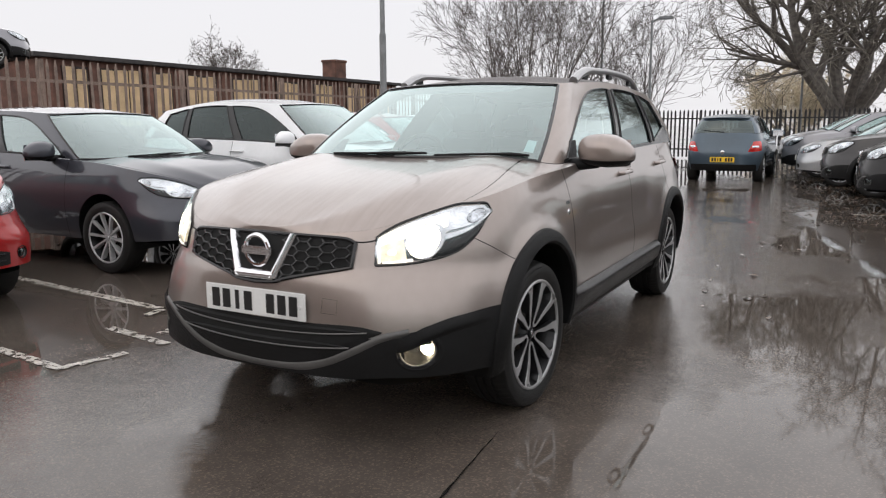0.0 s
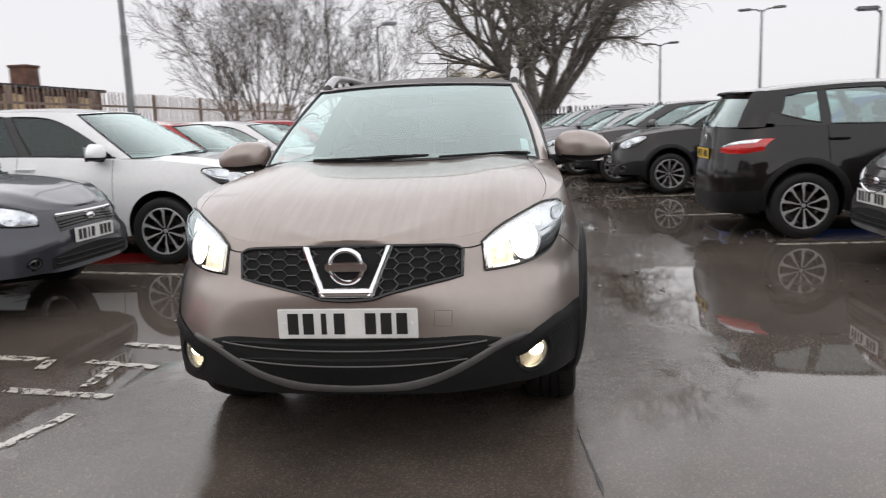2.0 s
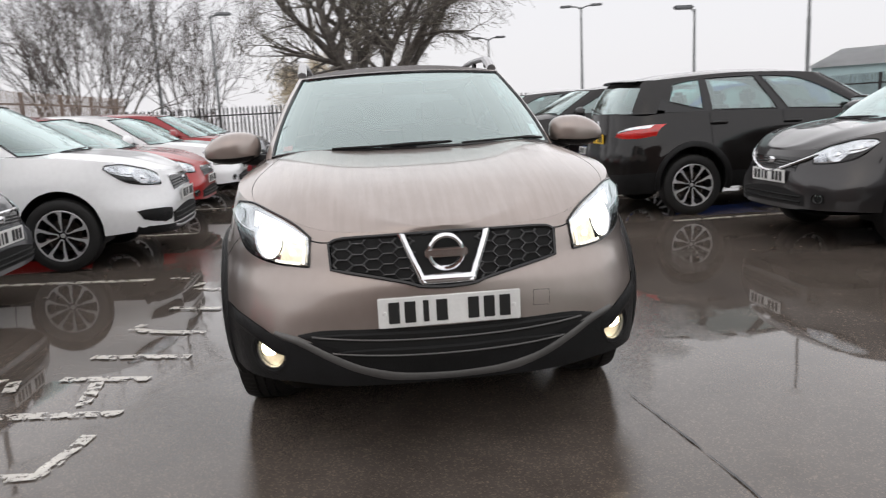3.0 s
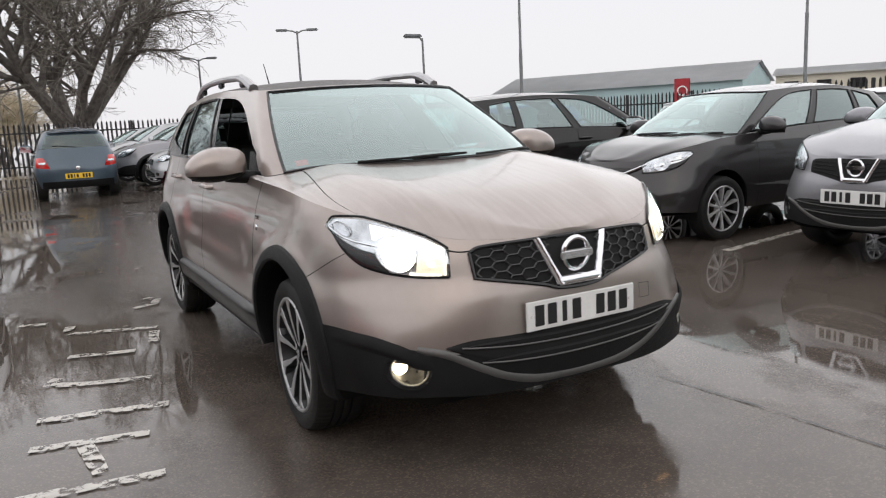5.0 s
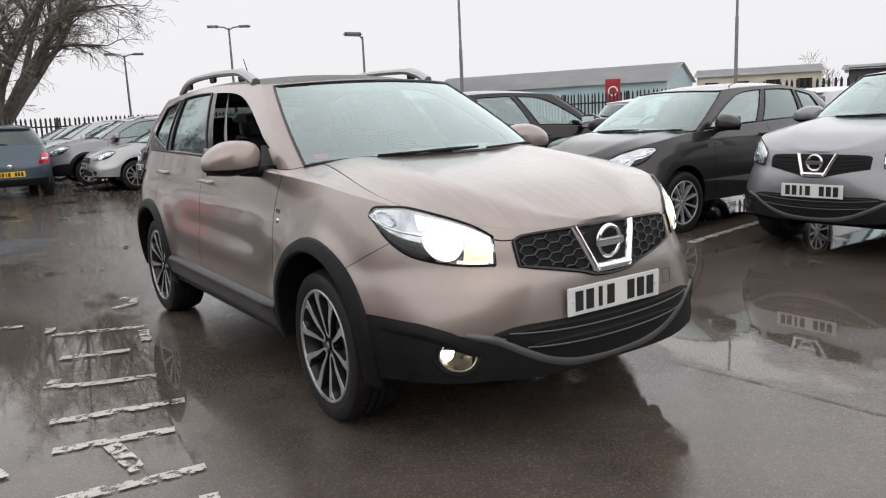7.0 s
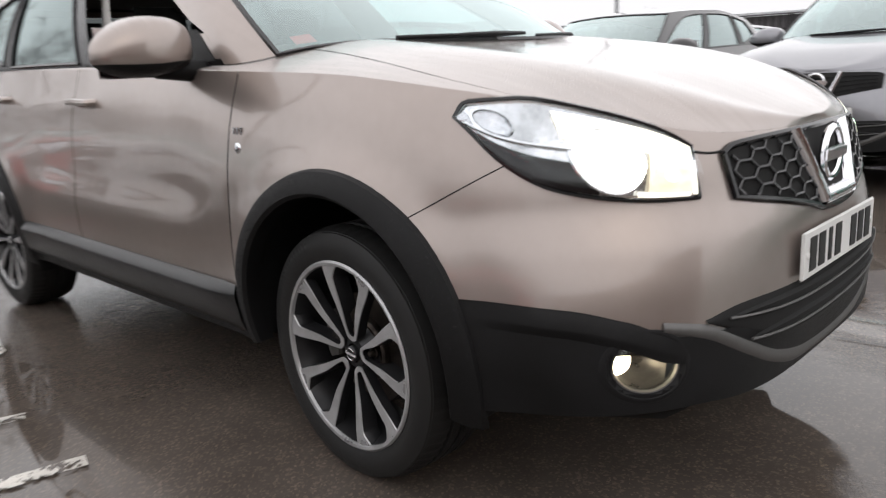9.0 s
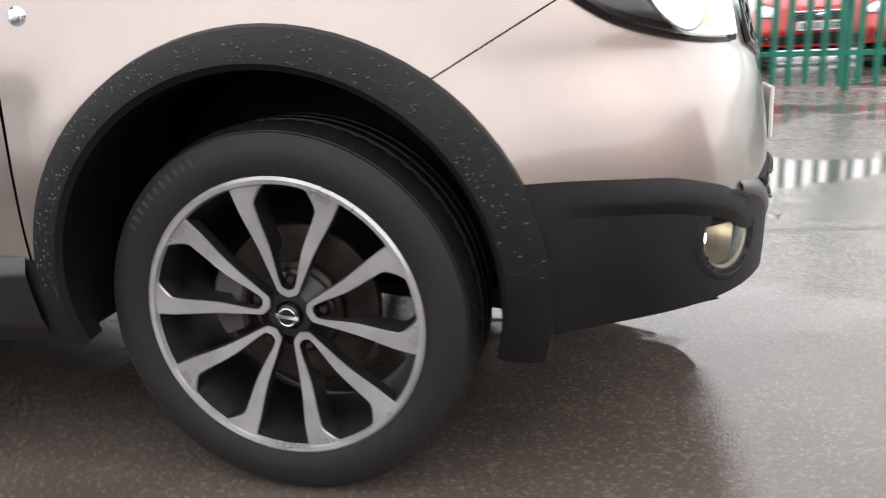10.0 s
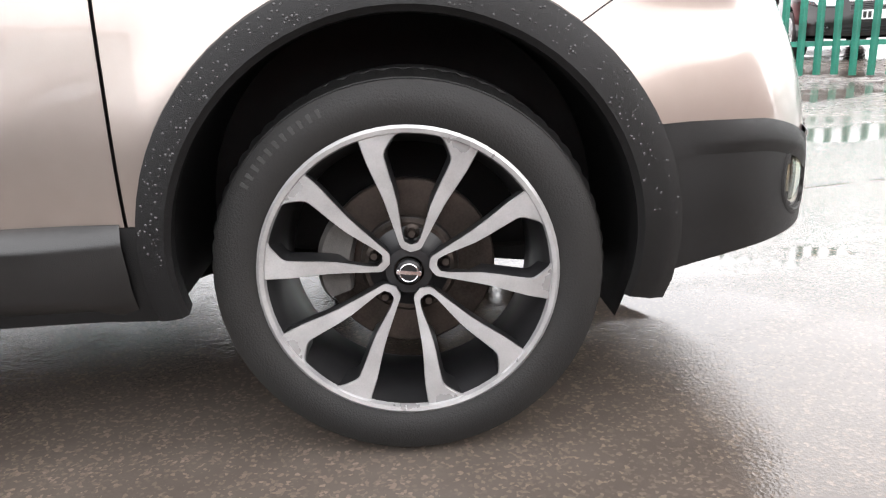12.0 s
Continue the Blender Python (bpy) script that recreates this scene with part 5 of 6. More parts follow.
for a0, a1, v0, v1, m_, lb, nm in ((0.575, 0.645, 0.10, 0.23, mat("sticker_white", (0.75, 0.8, 0.82), 0.6), "white and blue sticker inside the windscreen", "sticker"), (0.59, 0.63, 0.13, 0.18, mat("sticker_blue", (0.2, 0.5, 0.62), 0.6), "", "sticker_print"), (-0.62, -0.54, 0.06, 0.115, mat("tag_red", (0.75, 0.06, 0.04), 0.5), "red tag inside the windscreen", "tag"), (-0.3, -0.06, 0.02, 0.05, mat("paper", (0.75, 0.77, 0.76), 0.7), "white paper lying on the dashboard", "paper")):
    bm = bmesh.new()
    grid(bm, [[on_screen(a, v, -0.016 if nm == "sticker_print" else -0.012) for a in np.linspace(a0, a1, 4)] for v in (v0, v1)])
    part(nm, bm, m_, hero, lb)
bm = bmesh.new()
grid(bm, [[on_screen(a, 0.965 - t * (0.02 + 0.13 * max(0.0, 1 - (a / 0.36) ** 2) ** 0.4), -0.012) for a in np.linspace(-0.36, 0.36, 21)] for t in np.linspace(0, 1, 4)])
part("screen_shade", bm, M_SHADE, hero, "soft purple-grey dotted shade at the top of the windscreen")
for s in (1, -1):
    bm = bmesh.new()
    sided(bm, [[HERO.cabin(1, a, v) - Vector((0.03 + 0.02 * k, 0, 0)) for k, a in enumerate((0.30, 0.335, 0.365, 0.40))] for v in np.linspace(0.02, 0.9, 7)], s)
    part("pillar_trim", bm, M_PILLAR, hero, "light grey inner pillar trim")
    bm = bmesh.new()
    sided(bm, [[HERO.cabin(1, lerp(0.012, 0.085 - 0.15 * v, t), v) + Vector((0.002, 0, 0)) for t in (0, 0.5, 1)] for v in np.linspace(0.05, 0.27, 5)], s)
    part("mirror_corner", bm, M_PLASTIC, hero)
bm = bmesh.new()
tube(bm, [(0, 2.72, 1.545), (0, 2.78, 1.62), (0, 2.90, 1.80)], [0.010, 0.005, 0.003], 6)
part("aerial", bm, M_PLASTIC, hero)
bm = bmesh.new()
box(bm, (0, on_screen(0.0, 0.8).y + 0.1, 1.42), (0.24, 0.03, 0.065), 0.012)
part("rear_view_mirror", bm, M_PLASTIC, hero)
# raised sidewall bar on the nearest wheel's tyre, dust shields
for ob in list(hero.children):
    if ob.name.startswith("wheel") and not ob.name.startswith("wheel_arch"):
        bm = bmesh.new()
        tube(bm, [(-0.0862, 0.0155 * math.cos(a), 0.0155 * math.sin(a)) for a in np.linspace(0, 2 * math.pi, 25)], 0.0024, 5, False)
        box(bm, (-0.0865, 0, 0), (0.004, 0.042, 0.008), 0.001)
        part("hub_badge", bm, M_CHROME, ob)
        for k in range(11):
            bm = bmesh.new()
            box(bm, (-0.1135, 0, 0.298), (0.002, 0.007, 0.022), 0.0006)
            bm.transform(pose(0, 0, 0, -7.5 - 24 - 3.2 * k))
            part("sidewall_mark", bm, M_RUBBERMARK, ob)

# drops of rain on the wheel arch trim and wings
rnd = random.Random(4)
drop_points, drop_faces = [], []
for k in range(420):
    s = -1 if rnd.random() < 0.75 else 1
    a, d = radians(rnd.uniform(5, 178)), rnd.uniform(0.004, 0.05)
    r = HERO.arch + d * lerp(1.18, 0.68, a / math.pi)
    y, z, o = -r * math.cos(a), HERO.ac + r * math.sin(a), 0.0262 - 0.17 * d if d < 0.03 else 0.0211 - 0.36 * (d - 0.03)
    c = Vector((HERO.x(y, z), y, z)) + o * HERO.normal(y, z)
    nn = HERO.normal(y, z)
    q = rnd.uniform(0.001, 0.0026)
    t1, t2 = Vector((-nn.y, nn.x, 0)), Vector((0, 0, 1))
    base = len(drop_points)
    for v in [c + nn * q * 0.7] + [c + q * (math.cos(b) * t1 + math.sin(b) * t2) for b in (math.pi / 3 * j for j in range(6))]:
        drop_points.append((s * v.x, v.y, v.z))
    drop_faces += [(base, base + 1 + j, base + 1 + (j + 1) % 6) if s > 0 else (base, base + 1 + (j + 1) % 6, base + 1 + j) for j in range(6)]
me = bpy.data.meshes.new("rainwater")
me.from_pydata(drop_points, [], drop_faces)
me.materials.append(mat("water", (0.035, 0.035, 0.036), 0.06, vary=0.05))
for p in me.polygons:
    p.use_smooth = True
ob = tagged(new("rainwater", me), "clear drops of rain on the panels", kind="stuff")
ob.parent = hero

# ---- the other parked cars ----
W_TEN = wheel_set(radius=0.32, width=0.2, rim=0.222, spokes=10, pairs=False, dark=False, alloy=M_SILVERALLOY)
W_FIVE = wheel_set(radius=0.34, width=0.21, rim=0.232, spokes=5, pairs=True, dark=True, alloy=M_SILVERALLOY)
W_PAIR = wheel_set(radius=0.335, width=0.21, rim=0.236, spokes=5, pairs=True, dark=True)
KINDS = {
    "crossover": CROSSOVER,
    "hatch": dict(front=0.86, wb=2.64, back=0.80, half=0.90, height=1.50, waist=0.985, nose_z=0.76, axle=0.318, arch=0.345, cowl=0.12, hatch=0.34),
    "mpv": dict(front=0.93, wb=2.61, back=0.80, half=0.91, height=1.63, waist=1.06, nose_z=0.84, axle=0.335, arch=0.365, cowl=0.02, hatch=0.42, roof_end=0.05),
    "small_mpv": dict(front=0.83, wb=2.6, back=0.72, half=0.85, height=1.53, waist=1.02, nose_z=0.80, axle=0.31, arch=0.34, cowl=0.0, hatch=0.36, roof_end=0.05),
    "small": dict(front=0.76, wb=2.45, back=0.60, half=0.83, height=1.52, waist=1.0, nose_z=0.78, axle=0.295, arch=0.325, cowl=0.0, hatch=0.22),
}
SHAPES = {k: scaled_shape(**v) for k, v in KINDS.items()}


def park(label, kind, body, x, y, rz, wheels, style="plain", fine=1.0, z=0.0, mirror=None, roof=None, glass=None, rails=False, windows=None, side_glass=None, rear_glass=None):
    S, d = SHAPES[kind], KINDS[kind]
    wb = d.get("wb", 2.63)
    cuts = (0.5, 0.59 * wb, 0.915 * wb)
    clad = kind in ("crossover",)
    if kind == "crossover":
        windows = dict(screen=0.725, **(windows or {}))
    car = build_car("car", label, S, body, pose(x, y, z, 0, 0, rz), wheels, cuts, "parked cars", fine, clad, glass, rear_glass, False, roof, windows, d.get("half", 0.89) - 0.125, mirror, random.uniform(0, 70), 0.85 if kind == "crossover" else 0.0, side_glass=side_glass)
    F = Face(S, d.get("half", 0.89), d.get("nose_z", 0.86))
    if style == "v":
        v_front(car, F, S, False)
        fog_lamps(car, F, False)
    else:
        plain_front(car, F, True, bar=style != "swoosh")
        if style == "swoosh":
            swoosh(car, F)
        fog_lamps(car, F, False, 0.62, 0.44, 0.038)
        if kind == "mpv":
            lower_trim(car, F)
    headlamps(car, F, False, dark=False)
    plate(car, S, S.nose(0.55) * -1 - 0.012, 0.25 + 0.31 * F.zk if style == "v" else 0.25 + 0.37 * F.zk)
    wipers(car, S)
    top = d.get("waist", 1.06)
    FB = Face(S, d.get("half", 0.89), d.get("nose_z", 0.86), True)
    tail_lamps(car, S, FB, kind)
    bm = bmesh.new()
    grid(bm, [[FB(x, lerp(0.25, 0.42, v), 0.006) for x in np.linspace(-0.74, 0.74, 24)] for v in np.linspace(0, 1, 4)])
    part("rear_valance", bm, M_PLASTIC, car)
    back_details(car, S, body, 0.50 if kind == "small" else top - 0.2)
    if rails:
        roof_rails(car, S)
    return car


P_GREY = paint("slate_grey_paint", (0.052, 0.054, 0.066), 0.4)
P_WHITE = paint("white_paint", (0.78, 0.79, 0.80), 0.0, 0.3)
P_RED = paint("red_paint", (0.34, 0.018, 0.018), 0.2)
P_DARKRED = paint("dark_red_paint", (0.25, 0.02, 0.025), 0.3)
P_BLACK = mat("black_paint", (0.009, 0.0078, 0.0076), 0.3, 0.0, vary=0.1, scale=1.4, coat=0.75, spec=0.05)
P_GRAPHITE = paint("graphite_paint", (0.032, 0.030, 0.031), 0.25)
P_MIDGREY = paint("mid_grey_paint", (0.245, 0.245, 0.262), 0.6)
P_BLUE = paint("blue_paint", (0.035, 0.07, 0.24), 0.4)
P_STEELBLUE = paint("steel_blue_paint", (0.075, 0.105, 0.135), 0.45)
P_SILVER = paint("silver_paint", (0.42, 0.43, 0.44), 0.6)

park("dark slate-grey wet hatchback parked in a bay", "hatch", P_GREY, -3.66, 2.08, 90, W_TEN)
park("white people carrier with dark glass parked in a bay", "mpv", P_WHITE, -2.98, 4.5, 90, W_FIVE, roof=M_GLOSSBLACK, side_glass=M_TINTED, rear_glass=M_TINTED)
park("red crossover parked in a bay", "small", P_RED, -3.74, -0.52, 90, W_TEN)
park("red hatchback parked in a bay", "hatch", P_RED, -3.1, 7.0, 90, W_TEN, fine=0.7)
park("white hatchback parked in a bay", "hatch", P_WHITE, -3.0, 9.5, 90, W_TEN, fine=0.7)
park("dark red hatchback parked in a bay", "small_mpv", P_DARKRED, -3.0, 12.0, 90, W_TEN, fine=0.7)
park("white small hatchback parked in a bay", "small", P_WHITE, -3.2, 14.5, 90, W_TEN, fine=0.7)
park("grey hatchback parked in a bay", "hatch", P_MIDGREY, -3.4, 17.0, 90, W_TEN, fine=0.7)
park("mid-grey crossover with a chrome V on its grille", "crossover", P_MIDGREY, 4.66, 0.42, -90, W_PAIR, "v")
park("graphite small people carrier parked in a bay", "small_mpv", P_GRAPHITE, 4.2, 2.82, -90, W_TEN, "swoosh")
park("black crossover with red tail lamps, its back to the lane", "crossover", P_BLACK, 6.03, 5.32, 90, W_FIVE, rear_glass=M_GLASS)
park("blue small hatchback parked in a bay", "small", P_BLUE, 4.0, 7.8, -90, W_TEN, fine=0.7)
park("black crossover with a chrome V on its grille", "crossover", P_BLACK, 2.95, 10.3, -90, W_PAIR, "v", fine=0.7)
park("dark graphite crossover parked in a bay", "crossover", P_GRAPHITE, 2.35, 12.75, -90, W_PAIR, "v", fine=0.7)
park("silver hatchback parked in a bay", "hatch", P_SILVER, 1.75, 15.2, -90, W_TEN, fine=0.7)
park("grey crossover parked in a bay", "crossover", P_MIDGREY, 1.25, 17.7, -90, W_TEN, fine=0.7, rails=True)
park("silver crossover parked in a bay", "crossover", P_SILVER, 0.95, 20.2, -90, W_TEN, fine=0.7)
park("steel-blue small hatchback seen from behind", "small", P_STEELBLUE, -0.6, 17.75, 180, W_TEN)
park("white hatchback parked in the row behind", "hatch", P_WHITE, 13.6, 8.4, 90, W_TEN, fine=0.7)
park("silver hatchback parked in the row behind", "hatch", P_SILVER, 13.6, 4.6, 90, W_TEN, fine=0.7)
park("black hatchback behind the green fence", "hatch", P_BLACK, 8.2, -6.3, -105, W_TEN, fine=0.7)
park("red hatchback behind the green fence", "hatch", P_RED, 9.2, -3.6, -105, W_TEN, fine=0.7)
park("white hatchback behind the green fence", "hatch", P_WHITE, 7.6, -9.2, -105, W_TEN, fine=0.7)
park("dark grey hatchback behind the green fence", "hatch", P_GREY, 13.6, -7.4, -105, W_TEN, fine=0.7)
park("silver small car at the end of the row", "small", P_SILVER, 0.75, 22.6, -90, W_TEN, fine=0.7)
park("grey crossover up on a display platform", "crossover", P_MIDGREY, -19.6, 10.1, 148, W_TEN, "v", fine=0.7, z=2.95)

# ---- platform, fences, buildings, poles, trees ----
M_FENCE = mat("fence_steel", (0.028, 0.026, 0.027), 0.55, 0.3, vary=0.3, scale=3)
M_FENCEGREEN = mat("green_fence_steel", (0.015, 0.16, 0.11), 0.4, 0.1, vary=0.25, scale=3)
M_FENCEBROWN = mat("weathered_fence", (0.26, 0.195, 0.16), 0.7, 0.1, vary=0.35, scale=3)
M_GALV = mat("galvanised_post", (0.20, 0.21, 0.22), 0.5, 0.6, vary=0.2, scale=4)
M_POLE = mat("painted_post", (0.22, 0.23, 0.235), 0.5, 0.4, vary=0.2, scale=4)


def pale_mesh(h, w, material):
    bm = bmesh.new()
    a = w / 2
    prof = [(-a, 0.012), (-a * 0.45, 0.0), (0, -0.006), (a * 0.45, 0.0), (a, 0.012)]
    rows = [[(x, y, 0.05) for x, y in prof], [(x, y, h - 0.11) for x, y in prof], [(x * 1.05, y, h - 0.08) for x, y in prof], [(x * 0.25, y, h) for x, y in prof]]
    grid(bm, rows)
    grid(bm, [[(x, y + 0.004, z) for x, y, z in r] for r in rows], True)
    me = bpy.data.meshes.new("pale")
    bm.to_mesh(me)
    bm.free()
    me.materials.append(material)
    return me


def fence(label, a, b, h, material, pitch=0.155, w=0.068):
    a, b = Vector((*a, 0)), Vector((*b, 0))
    d = b - a
    L = d.length
    ob = thing("palisade_fence", label, "fence", "", Matrix.Translation(a) @ Matrix.Rotation(math.atan2(d.y, d.x), 4, "Z"))
    me = pale_mesh(h, w, material)
    for k in range(int(L / pitch)):
        p = new("pale", me)
        p.parent = ob
        p.location = ((k + 0.5) * pitch, 0, random.uniform(-0.012, 0.012))
        p.rotation_euler = (0, random.uniform(-0.012, 0.012), 0)
    for z in (0.35, h - 0.32):
        bm = bmesh.new()
        box(bm, (L / 2, 0.022, z), (L, 0.012, 0.05)), box(bm, (L / 2, 0.045, z + 0.02), (L, 0.04, 0.008))
        part("rail", bm, material, ob, smooth=False)
    for k in range(int(L / 2.75) + 1):
        bm = bmesh.new()
        box(bm, (min(L, k * 2.75), 0.09, h / 2), (0.06, 0.1, h), 0.008)
        part("post", bm, material, ob, smooth=False)
    return ob


fence("black steel palisade fence across the end of the car park", (-8.8, 27), (16, 27), 1.82, M_FENCE)
fence("black steel palisade fence behind the parked cars", (16, 27), (16, -1), 1.78, M_FENCE)
fence("weathered brown palisade fence before the brick building", (-8.8, -4), (-8.8, 27), 2.3, M_FENCEBROWN, w=0.052)
fence("green steel palisade fence beside the next yard", (7.3, -0.55), (1.6, -10.4), 1.9, M_FENCEGREEN)

bm = bmesh.new()
box(bm, (0, 0, 2.88), (6.2, 2.6, 0.14), 0.01)
deck = tagged(thing("display_platform", "steel platform that carries a car above the fence", "platform", "", pose(-21.6, 7.0, 0, 0, 0, 58)))
part("deck", bm, M_GALV, deck, smooth=False)
for x in (-2.9, 0, 2.9):
    for y in (-1.15, 1.15):
        bm = bmesh.new()
        box(bm, (x, y, 1.4), (0.16, 0.16, 2.8), 0.01)
        part("post", bm, M_GALV, deck, smooth=False)

M_BRICK = mat("dark_red_brick", (0.15, 0.075, 0.055), 0.85, vary=0.3, scale=2.5, bump=0.3, bscale=60)
M_BOARD = mat("tan_board", (0.60, 0.44, 0.26), 0.8, vary=0.15, scale=1.5)
M_ROOFFELT = mat("roof_edge", (0.04, 0.036, 0.036), 0.7, vary=0.3)
M_FRAMEDARK = mat("dark_frame", (0.05, 0.035, 0.03), 0.7, vary=0.2)
brick = thing("brick_building", "long low brick building with tan boarded windows and a flat roof", "building")
bm = bmesh.new()
box(bm, (-26.7, 25.0, 1.85), (7.6, 23.0, 3.7))
part("wall", bm, M_BRICK, brick, smooth=False)
bm = bmesh.new()
box(bm, (-26.6, 25.0, 3.76), (8.1, 23.5, 0.16), 0.02)
part("roof_edge", bm, M_ROOFFELT, brick, smooth=False)
for y0, y1 in ((14.5, 15.4), (16.0, 17.8), (18.4, 19.3), (20.15, 21.75), (22.8, 24.55), (25.75, 27.3), (28.6, 30.1), (31.5, 33.3), (34.4, 35.8)):
    n = max(2, round((y1 - y0) / 0.55))
    bm = bmesh.new()
    box(bm, (-22.86, (y0 + y1) / 2, 2.35), (0.06, y1 - y0 + 0.12, 2.2))
    win = part("window", bm, M_FRAMEDARK, brick, "boarded window", smooth=False)
    for k in range(n):
        w = (y1 - y0) / n
        bm = bmesh.new()
        box(bm, (-22.82, y0 + (k + 0.5) * w, 2.36 + random.uniform(-0.04, 0.04)), (0.03, w - 0.06, 2.08), 0.004)
        part("board", bm, M_BOARD, win, smooth=False)
for y in (13.8, 15.7, 18.1, 19.7, 22.2, 25.1, 27.9, 30.8, 33.8, 36.2):
    bm = bmesh.new()
    box(bm, (-22.82, y, 1.85), (0.16, 0.36, 3.66), 0.01)
    part("pier", bm, M_BRICK, brick, smooth=False)
bm = bmesh.new()
box(bm, (-23.3, 31.0, 4.25), (0.9, 0.95, 0.95), 0.02), box(bm, (-23.3, 31.0, 4.75), (1.0, 1.05, 0.12), 0.02)
part("chimney", bm, M_BRICK, brick, smooth=False)


# invented wall out of view, blocks low sky from the wing's reflections
reflection_wall = thing("boundary_wall", "plain brown brick wall that closes the yard", "wall")
bm = bmesh.new()
box(bm, (-24, -24, 3.6), (56, 0.3, 7.2))
part("wall", bm, M_BRICK, reflection_wall, smooth=False)
bm = bmesh.new()
box(bm, (-24, -24, 7.25), (56.2, 0.42, 0.1), 0.02)
part("coping", bm, M_ROOFFELT, reflection_wall, smooth=False)


def pole(label, x, y, h, heads=0, turn=0.0, r=0.075, reach=0.9):
    ob = thing("lamp_post" if heads else "pole", label, "street lamp" if heads else "pole", "", pose(x, y, 0, 0, 0, turn))
    bm = bmesh.new()
    rod(bm, (0, 0, 0), (0, 0, h * 0.28), r * 1.35, r * 1.3, 12), rod(bm, (0, 0, h * 0.28), (0, 0, h), r, r * 0.62, 12)
    part("shaft", bm, M_POLE, ob)
    for s in ((1,), (1, -1))[heads - 1] if heads else ():
        bm = bmesh.new()
        tube(bm, [(0, 0, h - 0.1), (s * reach * 0.3, 0, h + 0.02), (s * reach * 0.75, 0, h + 0.06)], r * 0.5, 8)
        part("arm", bm, M_POLE, ob)
        bm = bmesh.new()
        box(bm, (s * reach, 0, h + 0.06), (0.6, 0.22, 0.12), 0.04)
        part("lantern", bm, M_GALV, ob)
    return ob


pole("tall grey steel pole beside the fence", -7.7, 11.9, 12, r=0.058)
pole("grey street lamp behind the end fence", -5.4, 27.6, 5.3, 1, 10, 0.06, 0.5)
pole("tall thin grey pole behind the end fence", -8.2, 30.3, 10, r=0.06)
pole("grey street lamp with one lantern", 10.2, 19.1, 3.9, 1, 180, 0.05, 0.35)
pole("grey street lamp with two lanterns", 11.5, 34.7, 6.0, 2, -20, 0.07, 0.75)
pole("grey street lamp with two lanterns", 7.9, 41, 5.2, 2, -13, 0.07, 0.7)
pole("grey street lamp far off", -1.0, 44, 6.5, 1, 0, 0.07, 0.7)
pole("tall grey pole behind the parked cars", 12.7, 17.2, 12, r=0.042)
pole("tall grey pole beside the side fence", 14.84, 8.66, 12, r=0.032)

M_TEAL = mat("pale_teal_sheet", (0.42, 0.56, 0.58), 0.5, 0.1, vary=0.08, scale=0.4)
M_SHEET = mat("grey_roof_sheet", (0.42, 0.43, 0.44), 0.5, 0.2, vary=0.1, scale=0.4)
M_CREAM = mat("cream_cladding", (0.62, 0.57, 0.47), 0.6, vary=0.08, scale=0.4)
M_SIGNRED = mat("sign_red", (0.36, 0.02, 0.03), 0.4)
M_DARKCLAD = mat("dark_cladding", (0.09, 0.085, 0.09), 0.6, vary=0.1, scale=0.4)


def shed(label, x, y, rz, length, depth, eaves, ridge, wall, stripes=0):
    """A shed with a pitched roof whose ridge runs along its length."""
    ob = thing("industrial_shed", label, "building", "", pose(x, y, 0, 0, 0, rz))
    bm = bmesh.new()
    prof = [(-depth / 2, 0), (-depth / 2, eaves), (0, ridge - 0.1), (depth / 2, eaves), (depth / 2, 0)]
    ends = [[bm.verts.new((xx, yy, zz)) for yy, zz in prof] for xx in (-length / 2, length / 2)]
    bm.faces.new(ends[0]), bm.faces.new(ends[1][::-1])
    for k in (0, 3):
        bm.faces.new((ends[0][k], ends[1][k], ends[1][k + 1], ends[0][k + 1]))
    part("wall", bm, wall, ob, smooth=False)
    for s in (1, -1):
        bm = bmesh.new()
        rows = [[(xx, s * (depth / 2 + 0.4) * (1 - t), lerp(eaves - 0.1, ridge, t)) for xx in (-length / 2 - 0.3, length / 2 + 0.3)] for t in (0, 1)]
        grid(bm, rows)
        bmesh.ops.solidify(bm, geom=bm.faces, thickness=0.15)
        part("roof", bm, M_SHEET, ob, smooth=False)
    for k in range(stripes):
        xx = -length / 2 + (k + 0.5) * length / stripes
        bm = bmesh.new()
        box(bm, (xx, -depth / 2 - 0.06, eaves * 0.72), (length / stripes * 0.45, 0.12, eaves * 0.22))
        part("window", bm, M_GLOSSBLACK, ob, smooth=False)
    return ob


shed("long pale teal industrial shed with a grey roof", 48.2, 50.2, 115.7, 22.6, 10, 3.3, 4.85, M_TEAL)
shed("cream industrial building with a grey roof", 65.5, 40.7, -57, 10.5, 8, 3.75, 4.45, M_CREAM, 4)
shed("dark flat shed beside the lane", 36.6, 14.2, -64, 5, 5, 2.6, 2.8, M_DARKCLAD)
sign = thing("sign_totem", "tall dark red sign panel with a pale round mark", "sign", "", pose(27.5, 24.3, 0, 0, 0, -47))
bm = bmesh.new()
box(bm, (0, 0, 1.35), (0.75, 0.18, 2.7), 0.02)
part("panel", bm, M_SIGNRED, sign)
bm = bmesh.new()
tube(bm, [(0.22 * math.cos(a), -0.1, 2.1 + 0.22 * math.sin(a)) for a in np.linspace(0, 2 * math.pi, 25)], 0.035, 6, False)
part("mark", bm, M_WHITEPLATE, sign)

